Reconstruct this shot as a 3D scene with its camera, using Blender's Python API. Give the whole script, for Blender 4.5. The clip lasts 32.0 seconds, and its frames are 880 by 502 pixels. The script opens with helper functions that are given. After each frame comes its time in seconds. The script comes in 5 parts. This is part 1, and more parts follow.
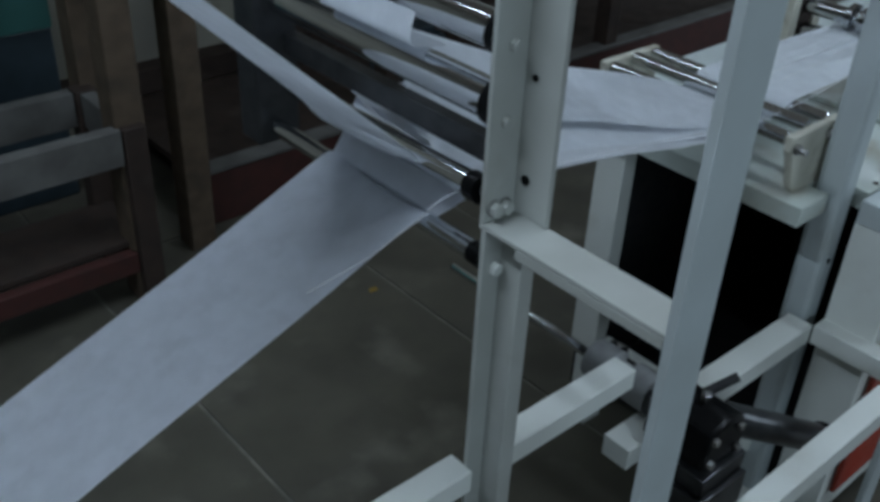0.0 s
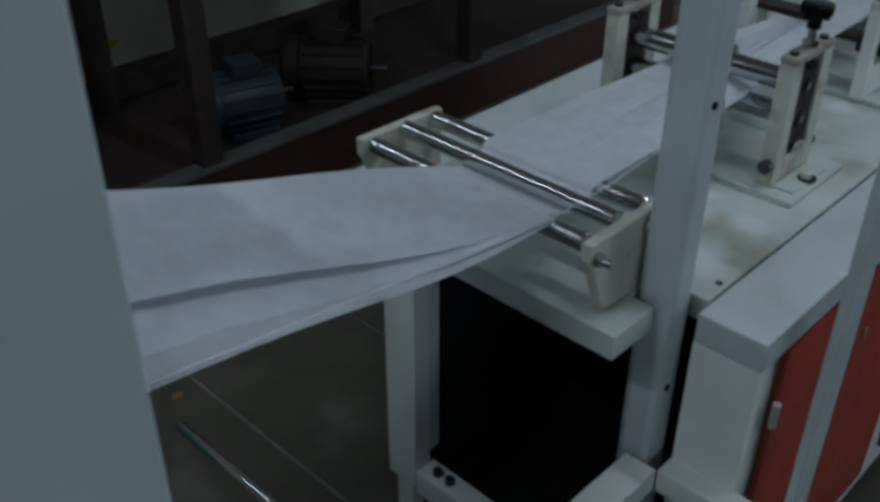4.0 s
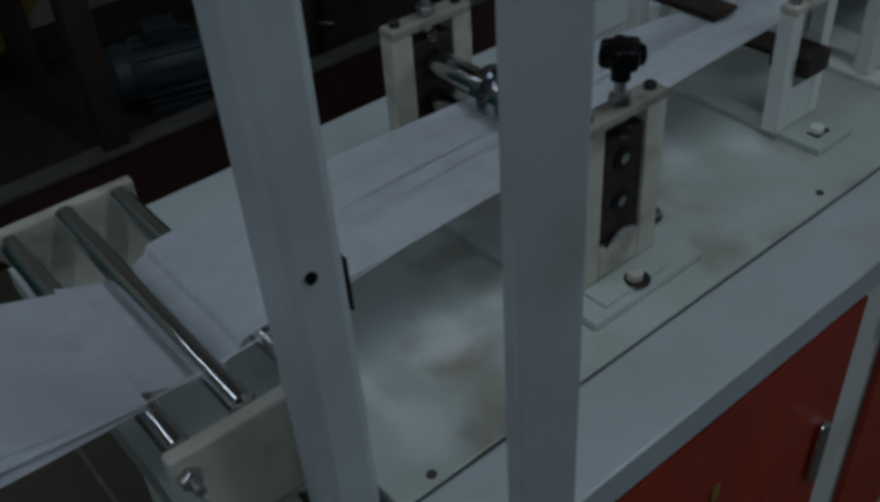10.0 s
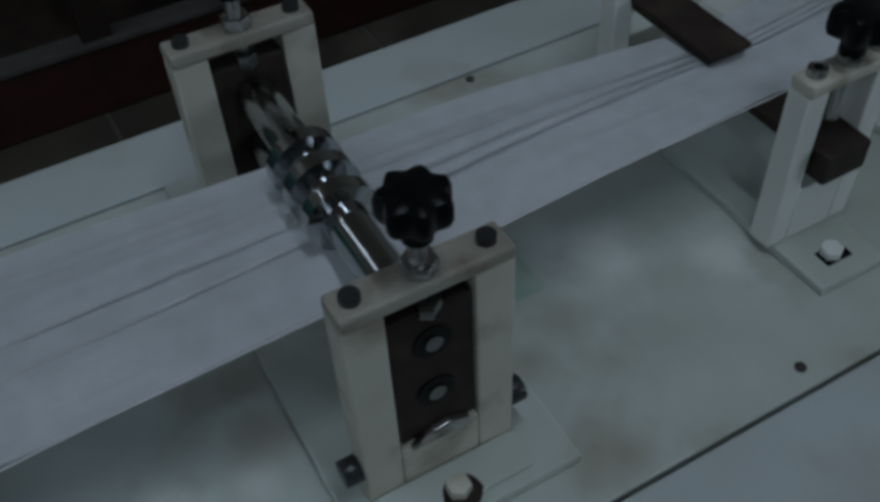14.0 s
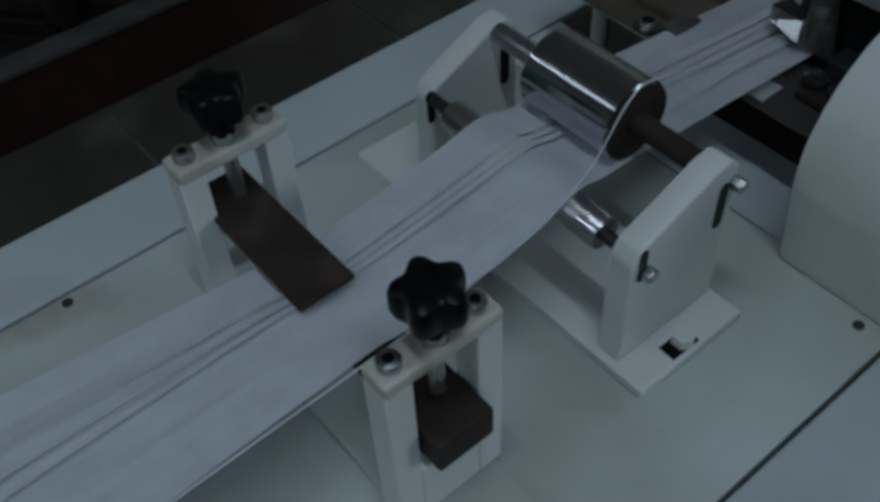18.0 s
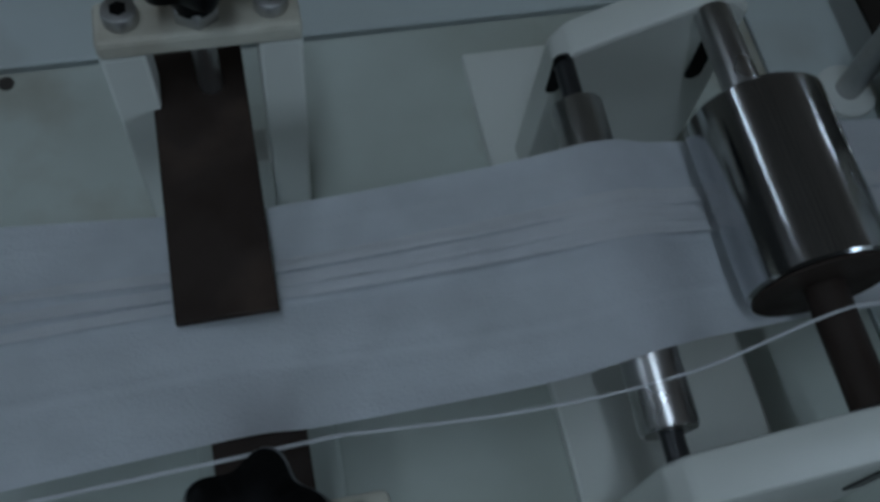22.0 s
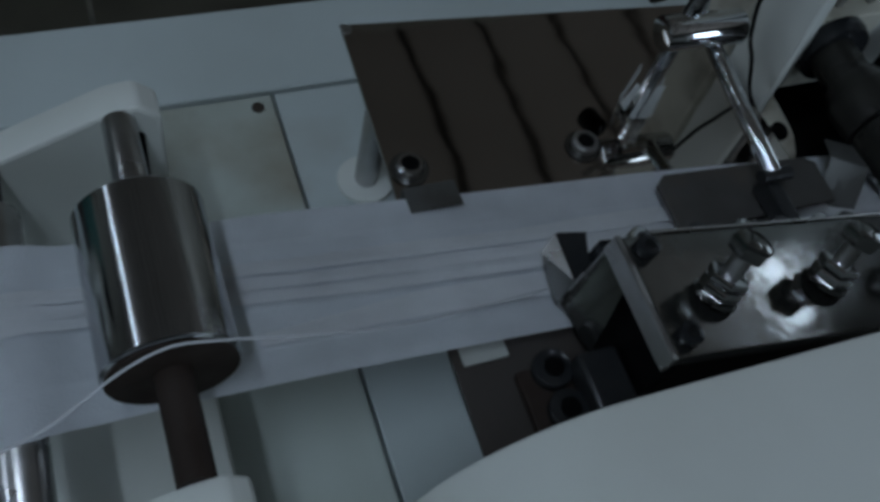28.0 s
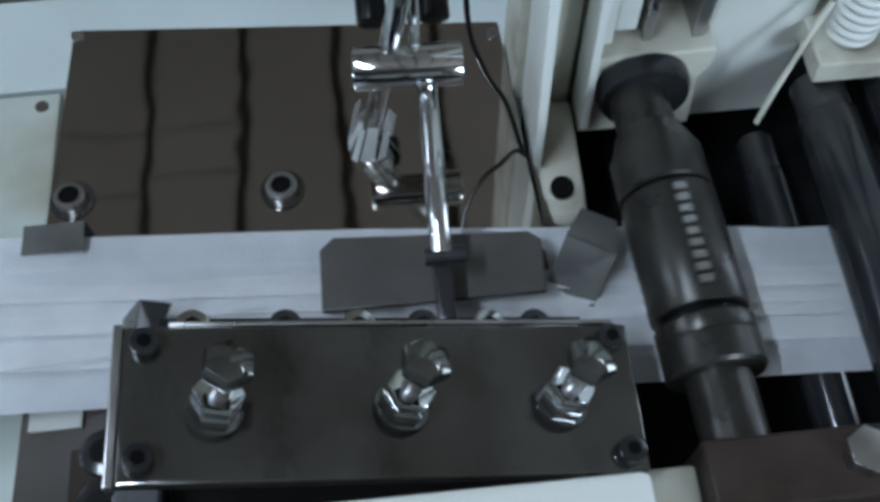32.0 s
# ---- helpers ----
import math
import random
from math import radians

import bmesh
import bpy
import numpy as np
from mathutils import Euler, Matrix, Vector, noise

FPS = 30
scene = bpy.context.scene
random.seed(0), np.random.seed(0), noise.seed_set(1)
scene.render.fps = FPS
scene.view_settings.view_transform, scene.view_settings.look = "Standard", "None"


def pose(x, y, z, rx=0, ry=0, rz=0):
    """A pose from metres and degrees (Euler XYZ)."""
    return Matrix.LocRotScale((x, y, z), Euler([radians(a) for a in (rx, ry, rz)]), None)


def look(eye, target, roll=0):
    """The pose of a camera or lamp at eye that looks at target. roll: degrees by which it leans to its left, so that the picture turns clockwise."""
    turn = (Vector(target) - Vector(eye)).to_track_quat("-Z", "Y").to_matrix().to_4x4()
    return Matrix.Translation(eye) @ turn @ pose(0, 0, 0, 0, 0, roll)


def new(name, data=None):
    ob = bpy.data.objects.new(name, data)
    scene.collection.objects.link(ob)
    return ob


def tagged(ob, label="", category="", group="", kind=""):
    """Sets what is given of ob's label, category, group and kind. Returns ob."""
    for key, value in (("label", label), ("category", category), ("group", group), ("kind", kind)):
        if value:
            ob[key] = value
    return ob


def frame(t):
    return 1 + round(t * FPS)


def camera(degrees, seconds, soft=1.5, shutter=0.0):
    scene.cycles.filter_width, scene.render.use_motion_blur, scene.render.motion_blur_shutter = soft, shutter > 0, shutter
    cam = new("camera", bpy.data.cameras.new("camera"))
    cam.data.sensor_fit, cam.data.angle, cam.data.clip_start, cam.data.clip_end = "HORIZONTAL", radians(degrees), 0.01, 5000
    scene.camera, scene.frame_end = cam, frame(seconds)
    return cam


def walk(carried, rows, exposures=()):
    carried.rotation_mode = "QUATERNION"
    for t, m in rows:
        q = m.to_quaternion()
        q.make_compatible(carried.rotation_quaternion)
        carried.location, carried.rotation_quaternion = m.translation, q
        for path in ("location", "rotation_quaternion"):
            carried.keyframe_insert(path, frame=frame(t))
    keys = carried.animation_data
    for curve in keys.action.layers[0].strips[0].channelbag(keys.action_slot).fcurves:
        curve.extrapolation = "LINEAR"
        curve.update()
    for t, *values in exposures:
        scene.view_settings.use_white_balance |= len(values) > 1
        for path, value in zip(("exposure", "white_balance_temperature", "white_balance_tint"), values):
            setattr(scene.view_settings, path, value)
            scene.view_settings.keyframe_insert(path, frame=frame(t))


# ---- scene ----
cam = camera(49.02, 32.0, soft=3.6, shutter=0.4)
ROWS = [
    (0.0, 0.005, -0.003, 1.576, -42.46, -32.54, 2.85),
    (0.5, 0.116, 0.005, 1.555, -41.09, -32.99, 1.65),
    (1.0, 0.194, -0.010, 1.546, -40.46, -33.19, 2.24),
    (1.5, 0.261, -0.029, 1.541, -41.61, -33.58, 2.07),
    (2.0, 0.364, 0.020, 1.532, -42.93, -33.37, 1.23),
    (2.5, 0.451, 0.088, 1.525, -45.49, -33.44, 0.76),
    (3.0, 0.488, 0.126, 1.521, -47.92, -33.66, -0.53),
    (3.5, 0.524, 0.138, 1.519, -47.09, -32.98, -0.10),
    (5.5, 0.776, 0.097, 1.523, -42.05, -33.65, -0.41),
    (6.0, 0.825, 0.064, 1.521, -41.22, -33.91, -0.19),
    (6.5, 0.861, 0.061, 1.520, -40.71, -33.92, -1.60),
    (7.0, 0.929, 0.088, 1.519, -42.37, -34.17, -1.47),
    (7.5, 0.992, 0.114, 1.513, -44.99, -35.51, 0.00),
    (8.0, 1.037, 0.144, 1.504, -46.16, -37.03, 0.02),
    (8.5, 1.062, 0.159, 1.500, -44.40, -37.25, -1.44),
    (9.0, 1.114, 0.156, 1.501, -42.92, -37.98, -1.63),
    (9.5, 1.176, 0.142, 1.501, -40.93, -38.07, -3.05),
    (10.0, 1.260, 0.140, 1.502, -37.21, -38.56, -4.41),
    (10.5, 1.352, 0.119, 1.492, -34.49, -38.73, -3.58),
    (11.0, 1.437, 0.102, 1.491, -34.02, -38.85, -4.90),
    (11.5, 1.520, 0.146, 1.476, -34.40, -41.60, -4.43),
    (12.0, 1.577, 0.200, 1.461, -33.53, -42.58, -4.92),
    (12.5, 1.609, 0.243, 1.455, -33.45, -42.49, -4.42),
    (13.0, 1.632, 0.271, 1.449, -34.26, -43.12, -4.25),
    (13.5, 1.673, 0.303, 1.452, -30.72, -43.88, -3.16),
    (14.0, 1.741, 0.332, 1.438, -26.88, -46.73, -3.40),
    (14.5, 1.804, 0.340, 1.434, -22.99, -47.01, -4.45),
    (15.0, 1.868, 0.335, 1.436, -21.57, -46.31, -5.92),
    (15.5, 1.933, 0.317, 1.441, -24.11, -45.51, -4.23),
    (17.5, 2.078, 0.412, 1.448, -33.71, -46.93, -4.09),
    (18.0, 2.097, 0.444, 1.442, -37.25, -48.00, -3.40),
    (18.5, 2.119, 0.463, 1.438, -37.08, -49.19, -4.07),
    (19.0, 2.166, 0.490, 1.426, -34.20, -52.29, -1.83),
    (19.5, 2.220, 0.538, 1.417, -27.09, -56.09, 7.41),
    (20.0, 2.274, 0.562, 1.404, -17.23, -58.94, 7.73),
    (20.5, 2.312, 0.577, 1.385, -12.77, -61.24, 4.15),
    (21.0, 2.316, 0.635, 1.369, -18.32, -63.53, 9.97),
    (21.5, 2.316, 0.661, 1.342, -18.27, -63.71, 10.49),
    (22.0, 2.317, 0.662, 1.336, -22.36, -63.36, 11.68),
    (22.5, 2.342, 0.669, 1.328, -22.35, -63.50, 13.62),
    (23.0, 2.350, 0.665, 1.322, -28.11, -62.23, 18.33),
    (23.5, 2.366, 0.667, 1.326, -31.98, -61.95, 20.92),
    (24.0, 2.385, 0.666, 1.331, -33.10, -61.93, 21.67),
    (24.5, 2.406, 0.658, 1.336, -33.16, -61.27, 21.50),
    (25.0, 2.429, 0.646, 1.344, -33.69, -60.63, 20.62),
    (25.5, 2.453, 0.635, 1.350, -33.05, -59.75, 18.65),
    (26.0, 2.481, 0.622, 1.356, -31.35, -59.09, 16.26),
    (26.5, 2.518, 0.603, 1.367, -30.56, -58.83, 16.06),
    (28.5, 2.562, 0.590, 1.406, -35.27, -56.37, 18.82),
    (29.0, 2.611, 0.601, 1.410, -29.99, -59.05, 17.92),
    (29.5, 2.663, 0.599, 1.410, -29.26, -59.82, 16.69),
    (30.0, 2.706, 0.594, 1.414, -27.01, -59.41, 14.55),
    (30.5, 2.771, 0.591, 1.417, -22.97, -59.67, 10.76),
    (31.0, 2.833, 0.593, 1.412, -17.09, -60.61, 6.80),
    (31.5, 2.901, 0.605, 1.401, -6.35, -61.77, 0.21),
    (32.0, 2.933, 0.615, 1.395, -3.81, -62.94, -1.90),
]
EXPOSURES = [(0.0, 0.36, 6650, 11), (2.0, 0.22, 6700, 11), (3.0, 0.00, 6700, 11), (6.0, -0.42, 6850, 12), (7.0, -0.54, 6850, 12), (9.0, -0.80, 6850, 12), (10.0, -0.94, 6850, 12), (11.0, -0.82, 6850, 12), (12.0, -0.82, 6850, 12), (13.0, -0.82, 6850, 12), (15.0, -0.84, 6850, 12), (18.0, -0.63, 6500, 10), (20.0, -0.86, 6500, 10), (21.0, -0.90, 6500, 10), (23.0, -0.91, 6500, 10), (24.0, -0.96, 6500, 10), (26.0, -0.67, 6500, 10), (29.0, -0.45, 6500, 12), (30.0, -0.02, 6500, 12), (31.0, 0.66, 6500, 12), (32.0, 1.25, 6550, 12)]
walk(cam, [(t, pose(x, y, z, 90 + pitch, 0, yaw) @ pose(0, 0, 0, 0, 0, roll)) for t, x, y, z, yaw, pitch, roll in ROWS], EXPOSURES)

# ---------------------------------------------------------------- light
TB = 0.80          # height of the machine's table top
WORLD = bpy.data.worlds.new("hall_dark")
scene.world = WORLD
WORLD.use_nodes = True
WORLD.node_tree.nodes["Background"].inputs[0].default_value = (0.55, 0.68, 0.8, 1)
WORLD.node_tree.nodes["Background"].inputs[1].default_value = 0.01


def area_lamp(name, m, sx, sy, watts, colour):
    data = bpy.data.lights.new(name, "AREA")
    data.shape, data.size, data.size_y, data.energy, data.color = "RECTANGLE", sx, sy, watts, colour
    ob = new(name, data)
    ob.matrix_world = m
    return ob


COOL = (0.655, 0.82, 1.0)
TUBES = [(-0.45, 1.0, 21.5, 0.0), (2.1, 0.3, 13.5, 0.25), (0.55, 2.4, 2.6, 1.0), (6.3, 2.3, 8.5, 1.3)]
for tx, ty, down, up in TUBES:
    area_lamp("tube_lamp", pose(tx, ty, 2.80), 0.05, 1.15, down, COOL)
    if up:
        area_lamp("tube_lamp", pose(tx, ty, 2.90, 180), 0.05, 1.15, up, COOL)
# Two added fill lights behind the viewpoint; no window is known there.
area_lamp("south_fill_lamp", look((-0.2, -2.17, 1.75), (-0.2, 0.0, 1.3)), 1.5, 1.2, 17.0, (0.62, 0.82, 1.0))
area_lamp("south_fill_lamp", look((4.8, -2.17, 1.75), (4.4, 0.0, 1.4)), 1.1, 1.2, 38.0, (0.64, 0.82, 1.0))
# Added fill light from the east, out of view; its doorway is invented.
area_lamp("east_fill_lamp", look((6.97, 1.6, 1.1), (0.0, 1.6, 1.1)), 0.7, 1.9, 14.0, (0.66, 0.83, 1.0))


# ---------------------------------------------------------------- materials
def material(name, colour, rough=0.5, metal=0.0, spec=0.5, grain=None, stain=None, bump=0.0, bump_scale=200.0, smear=0.18):
    """colour with fine grain (second colour, scale, amount) and stains (colour, scale, threshold, amount)."""
    m = bpy.data.materials.new(name)
    m.use_nodes = True
    nt = m.node_tree
    b = nt.nodes["Principled BSDF"]
    b.inputs["Roughness"].default_value, b.inputs["Metallic"].default_value = rough, metal
    b.inputs["Specular IOR Level"].default_value = spec
    co = nt.nodes.new("ShaderNodeNewGeometry").outputs["Position"]
    last = None

    def mix(fac, a, c):
        n = nt.nodes.new("ShaderNodeMix")
        n.data_type = "RGBA"
        nt.links.new(fac, n.inputs[0])
        if hasattr(a, "links"):
            nt.links.new(a, n.inputs[6])
        else:
            n.inputs[6].default_value = (*a, 1)
        n.inputs[7].default_value = (*c, 1)
        return n.outputs[2]

    def mask(scale, lo, hi, detail=4.0, amount=1.0):
        n = nt.nodes.new("ShaderNodeTexNoise")
        n.inputs["Scale"].default_value, n.inputs["Detail"].default_value = scale, detail
        nt.links.new(co, n.inputs["Vector"])
        r = nt.nodes.new("ShaderNodeMapRange")
        r.inputs[1].default_value, r.inputs[2].default_value, r.inputs[4].default_value = lo, hi, amount
        nt.links.new(n.outputs["Fac"], r.inputs[0])
        return r.outputs[0]

    last = colour
    if grain:
        last = mix(mask(grain[1], 0.35, 0.65, 5.0, grain[2]), last, grain[0])
    if stain:
        last = mix(mask(stain[1], stain[2], stain[2] + 0.16, 6.0, stain[3]), last, stain[0])
        rr = mask(stain[1] * 1.7, 0.4, 0.7, 4.0, smear)
        ad = nt.nodes.new("ShaderNodeMath")
        ad.inputs[1].default_value = rough
        nt.links.new(rr, ad.inputs[0])
        nt.links.new(ad.outputs[0], b.inputs["Roughness"])
    if hasattr(last, "links"):
        nt.links.new(last, b.inputs["Base Color"])
    else:
        b.inputs["Base Color"].default_value = (*last, 1)
    if bump:
        n = nt.nodes.new("ShaderNodeTexNoise")
        n.inputs["Scale"].default_value, n.inputs["Detail"].default_value = bump_scale, 3.0
        nt.links.new(co, n.inputs["Vector"])
        bp = nt.nodes.new("ShaderNodeBump")
        bp.inputs["Strength"].default_value, bp.inputs["Distance"].default_value = bump, 0.002
        nt.links.new(n.outputs["Fac"], bp.inputs["Height"])
        nt.links.new(bp.outputs["Normal"], b.inputs["Normal"])
    return m


WHITE = material("white_enamel", (0.72, 0.74, 0.70), 0.38, grain=((0.62, 0.63, 0.58), 9.0, 0.5), stain=((0.42, 0.38, 0.29), 5.0, 0.6, 0.35), bump=0.05, bump_scale=90)
AGED = material("aged_grey_white_enamel", (0.47, 0.485, 0.455), 0.42, grain=((0.38, 0.385, 0.35), 11.0, 0.6), stain=((0.24, 0.21, 0.16), 9.0, 0.57, 0.45), bump=0.06)
BLUISH = material("blue_white_enamel", (0.50, 0.55, 0.555), 0.36, grain=((0.42, 0.455, 0.45), 10.0, 0.6), stain=((0.27, 0.25, 0.2), 8.0, 0.6, 0.35), bump=0.05)
RIM = material("pale_blue_white_enamel", (0.58, 0.64, 0.64), 0.34, grain=((0.49, 0.54, 0.525), 6.0, 0.6), stain=((0.32, 0.29, 0.23), 7.0, 0.6, 0.4), bump=0.05)
TOP = material("worn_table_enamel", (0.575, 0.63, 0.59), 0.30, grain=((0.37, 0.395, 0.34), 5.0, 0.7), stain=((0.25, 0.18, 0.10), 7.0, 0.54, 0.6), bump=0.06, bump_scale=60)


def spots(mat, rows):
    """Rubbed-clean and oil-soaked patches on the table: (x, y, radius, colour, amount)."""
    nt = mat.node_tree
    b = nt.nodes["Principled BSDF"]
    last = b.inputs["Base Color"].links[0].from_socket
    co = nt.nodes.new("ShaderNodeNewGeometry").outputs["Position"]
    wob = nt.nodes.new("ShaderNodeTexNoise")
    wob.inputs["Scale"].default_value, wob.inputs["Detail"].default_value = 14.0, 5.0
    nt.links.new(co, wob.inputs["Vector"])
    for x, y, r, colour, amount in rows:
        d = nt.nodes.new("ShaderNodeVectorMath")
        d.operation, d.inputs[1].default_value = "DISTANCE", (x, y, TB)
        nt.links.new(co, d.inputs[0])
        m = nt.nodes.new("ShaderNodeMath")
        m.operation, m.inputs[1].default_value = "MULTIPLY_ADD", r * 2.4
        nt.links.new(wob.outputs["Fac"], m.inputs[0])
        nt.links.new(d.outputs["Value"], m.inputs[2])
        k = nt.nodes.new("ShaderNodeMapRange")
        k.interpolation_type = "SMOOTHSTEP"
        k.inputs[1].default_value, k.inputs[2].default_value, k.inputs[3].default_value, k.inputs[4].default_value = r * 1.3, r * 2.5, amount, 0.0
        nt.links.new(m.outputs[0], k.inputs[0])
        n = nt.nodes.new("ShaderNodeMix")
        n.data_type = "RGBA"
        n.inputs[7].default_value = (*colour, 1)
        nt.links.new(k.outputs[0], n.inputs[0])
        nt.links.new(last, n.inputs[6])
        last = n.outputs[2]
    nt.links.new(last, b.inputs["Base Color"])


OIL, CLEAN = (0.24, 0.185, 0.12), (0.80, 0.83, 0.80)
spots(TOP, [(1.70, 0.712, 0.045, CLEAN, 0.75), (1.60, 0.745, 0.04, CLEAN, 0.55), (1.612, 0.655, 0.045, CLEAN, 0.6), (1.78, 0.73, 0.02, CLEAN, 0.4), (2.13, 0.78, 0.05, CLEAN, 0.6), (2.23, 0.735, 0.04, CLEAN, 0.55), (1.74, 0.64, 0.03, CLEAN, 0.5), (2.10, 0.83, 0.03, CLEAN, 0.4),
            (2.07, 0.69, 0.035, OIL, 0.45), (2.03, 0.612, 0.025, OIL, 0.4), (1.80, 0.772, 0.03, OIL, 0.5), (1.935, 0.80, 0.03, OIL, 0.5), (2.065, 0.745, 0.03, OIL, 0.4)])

CREAM = material("cream_enamel", (0.60, 0.585, 0.50), 0.42, grain=((0.46, 0.44, 0.36), 14.0, 0.7), stain=((0.20, 0.145, 0.095), 17.0, 0.53, 0.6), bump=0.08)
CHROME = material("chrome", (0.68, 0.70, 0.72), 0.08, 1.0, grain=((0.62, 0.62, 0.62), 30.0, 0.4), bump=0.01)
BRUSHED = material("brushed_steel", (0.50, 0.50, 0.50), 0.24, 1.0, grain=((0.38, 0.37, 0.35), 40.0, 0.6), stain=((0.25, 0.2, 0.16), 14.0, 0.62, 0.5), bump=0.03)
MIRROR = material("polished_steel_sheet", (0.47, 0.44, 0.41), 0.045, 1.0, grain=((0.40, 0.37, 0.34), 8.0, 0.5), bump=0.30, bump_scale=7)
GRIMY = material("grimy_cream_enamel", (0.37, 0.35, 0.30), 0.5, grain=((0.27, 0.245, 0.20), 16.0, 0.8), stain=((0.12, 0.085, 0.055), 24.0, 0.53, 0.7), bump=0.1)
RUSTY = material("oxidised_steel", (0.030, 0.021, 0.017), 0.5, 0.0, 0.12, grain=((0.045, 0.034, 0.029), 35.0, 0.8), stain=((0.08, 0.055, 0.042), 22.0, 0.6, 0.5), bump=0.08)
PRESS = material("dull_press_steel", (0.085, 0.08, 0.076), 0.45, 0.3, grain=((0.06, 0.055, 0.05), 30.0, 0.7), stain=((0.11, 0.085, 0.065), 20.0, 0.6, 0.5), bump=0.05)
BED = material("brown_steel_bed", (0.062, 0.053, 0.047), 0.5, 0.3, grain=((0.07, 0.057, 0.05), 18.0, 0.8), stain=((0.06, 0.045, 0.035), 9.0, 0.55, 0.7), bump=0.1)
OILY = material("oil_smeared_steel", (0.21, 0.215, 0.21), 0.09, 0.9, grain=((0.15, 0.15, 0.14), 16.0, 0.8), stain=((0.10, 0.095, 0.085), 10.0, 0.53, 0.7), bump=0.05, bump_scale=120, smear=0.10)
# Chrome copy, darkened and blurred to stand in for dark surroundings it mirrors.
DIMCHROME = material("dimmed_chrome", (0.50, 0.52, 0.54), 0.13, 1.0, grain=((0.42, 0.42, 0.42), 30.0, 0.5), bump=0.02)
WORN = material("worn_sheet_steel", (0.17, 0.172, 0.165), 0.36, 0.6, grain=((0.12, 0.12, 0.115), 30.0, 0.7), stain=((0.07, 0.06, 0.05), 20.0, 0.56, 0.6), bump=0.08)
OILED = material("oiled_roller_steel", (0.034, 0.033, 0.030), 0.27, 0.5, grain=((0.05, 0.047, 0.04), 26.0, 0.7), stain=((0.02, 0.018, 0.016), 18.0, 0.55, 0.6), bump=0.08)
POLISHED_BLACK = material("glossy_black_steel", (0.022, 0.024, 0.027), 0.16, 0.3, grain=((0.05, 0.05, 0.05), 40.0, 0.4), bump=0.02)
DARK = material("blackened_steel", (0.045, 0.047, 0.05), 0.33, 0.6, grain=((0.09, 0.09, 0.09), 40.0, 0.5), bump=0.06)
# Knob plastic; also the painted darkness of holes, slots and the head's inside.
BLACK = material("black_plastic_and_shade", (0.003, 0.003, 0.0034), 0.30, spec=0.12, grain=((0.009, 0.009, 0.009), 80.0, 0.5), bump=0.03)
RED = material("red_enamel", (0.42, 0.032, 0.009), 0.3, grain=((0.27, 0.03, 0.015), 7.0, 0.5), stain=((0.2, 0.05, 0.03), 6.0, 0.62, 0.4), bump=0.03)
WOOD = material("dark_stained_wood", (0.040, 0.024, 0.017), 0.65, grain=((0.024, 0.015, 0.011), 18.0, 0.8), stain=((0.07, 0.055, 0.045), 6.0, 0.6, 0.5), bump=0.2, bump_scale=60)
TIMBER = material("bare_brown_timber", (0.105, 0.073, 0.046), 0.7, grain=((0.065, 0.043, 0.027), 22.0, 0.8), stain=((0.04, 0.03, 0.022), 7.0, 0.55, 0.6), bump=0.2, bump_scale=60)
OXIDE = material("red_oxide_paint", (0.062, 0.017, 0.013), 0.65, grain=((0.036, 0.013, 0.010), 20.0, 0.7), bump=0.15)
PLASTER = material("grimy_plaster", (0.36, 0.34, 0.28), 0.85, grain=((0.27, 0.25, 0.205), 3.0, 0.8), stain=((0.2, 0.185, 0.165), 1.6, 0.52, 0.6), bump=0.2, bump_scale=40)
# Plaster tone lowered on the unseen walls so the rollers mirror less light.
DIMWALL = material("dimmed_wall_plaster", (0.13, 0.125, 0.115), 0.85, grain=((0.09, 0.085, 0.078), 3.0, 0.8), bump=0.2, bump_scale=40)
SOFFIT = material("brown_ceiling_board", (0.50, 0.43, 0.375), 0.8, grain=((0.40, 0.34, 0.295), 1.2, 0.7), bump=0.1)
STONE = material("floor_slab_stone", (0.100, 0.092, 0.070), 0.38, grain=((0.070, 0.064, 0.050), 6.0, 0.9), stain=((0.18, 0.168, 0.135), 4.5, 0.57, 0.7), bump=0.15, bump_scale=50)
GROUT = material("floor_grout", (0.25, 0.235, 0.195), 0.9, grain=((0.1, 0.1, 0.09), 15.0, 0.7), bump=0.1)
GREYCAST = material("cast_aluminium", (0.36, 0.37, 0.37), 0.5, 0.6, grain=((0.22, 0.22, 0.22), 30.0, 0.6), bump=0.2)
BLUEGREY = material("blue_grey_enamel", (0.035, 0.055, 0.068), 0.45, grain=((0.022, 0.034, 0.042), 14.0, 0.7), bump=0.1)
TEAL = material("teal_enamel", (0.035, 0.15, 0.13), 0.6, grain=((0.025, 0.11, 0.095), 6.0, 0.6), bump=0.1)
GREYTOP = material("grey_painted_timber", (0.13, 0.127, 0.118), 0.6, grain=((0.075, 0.07, 0.065), 12.0, 0.8), bump=0.2, bump_scale=60)
YELLOW = material("yellow_film", (0.30, 0.20, 0.035), 0.5, grain=((0.2, 0.12, 0.03), 60.0, 0.7))
GREEN = material("faded_green_ink", (0.36, 0.50, 0.42), 0.5, grain=((0.5, 0.58, 0.5), 40.0, 0.7))
TUBEGLASS = bpy.data.materials.new("tube_glow")
TUBEGLASS.use_nodes = True
TUBEGLASS.node_tree.nodes["Principled BSDF"].inputs["Emission Color"].default_value = (*COOL, 1)
TUBEGLASS.node_tree.nodes["Principled BSDF"].inputs["Emission Strength"].default_value = 6.0


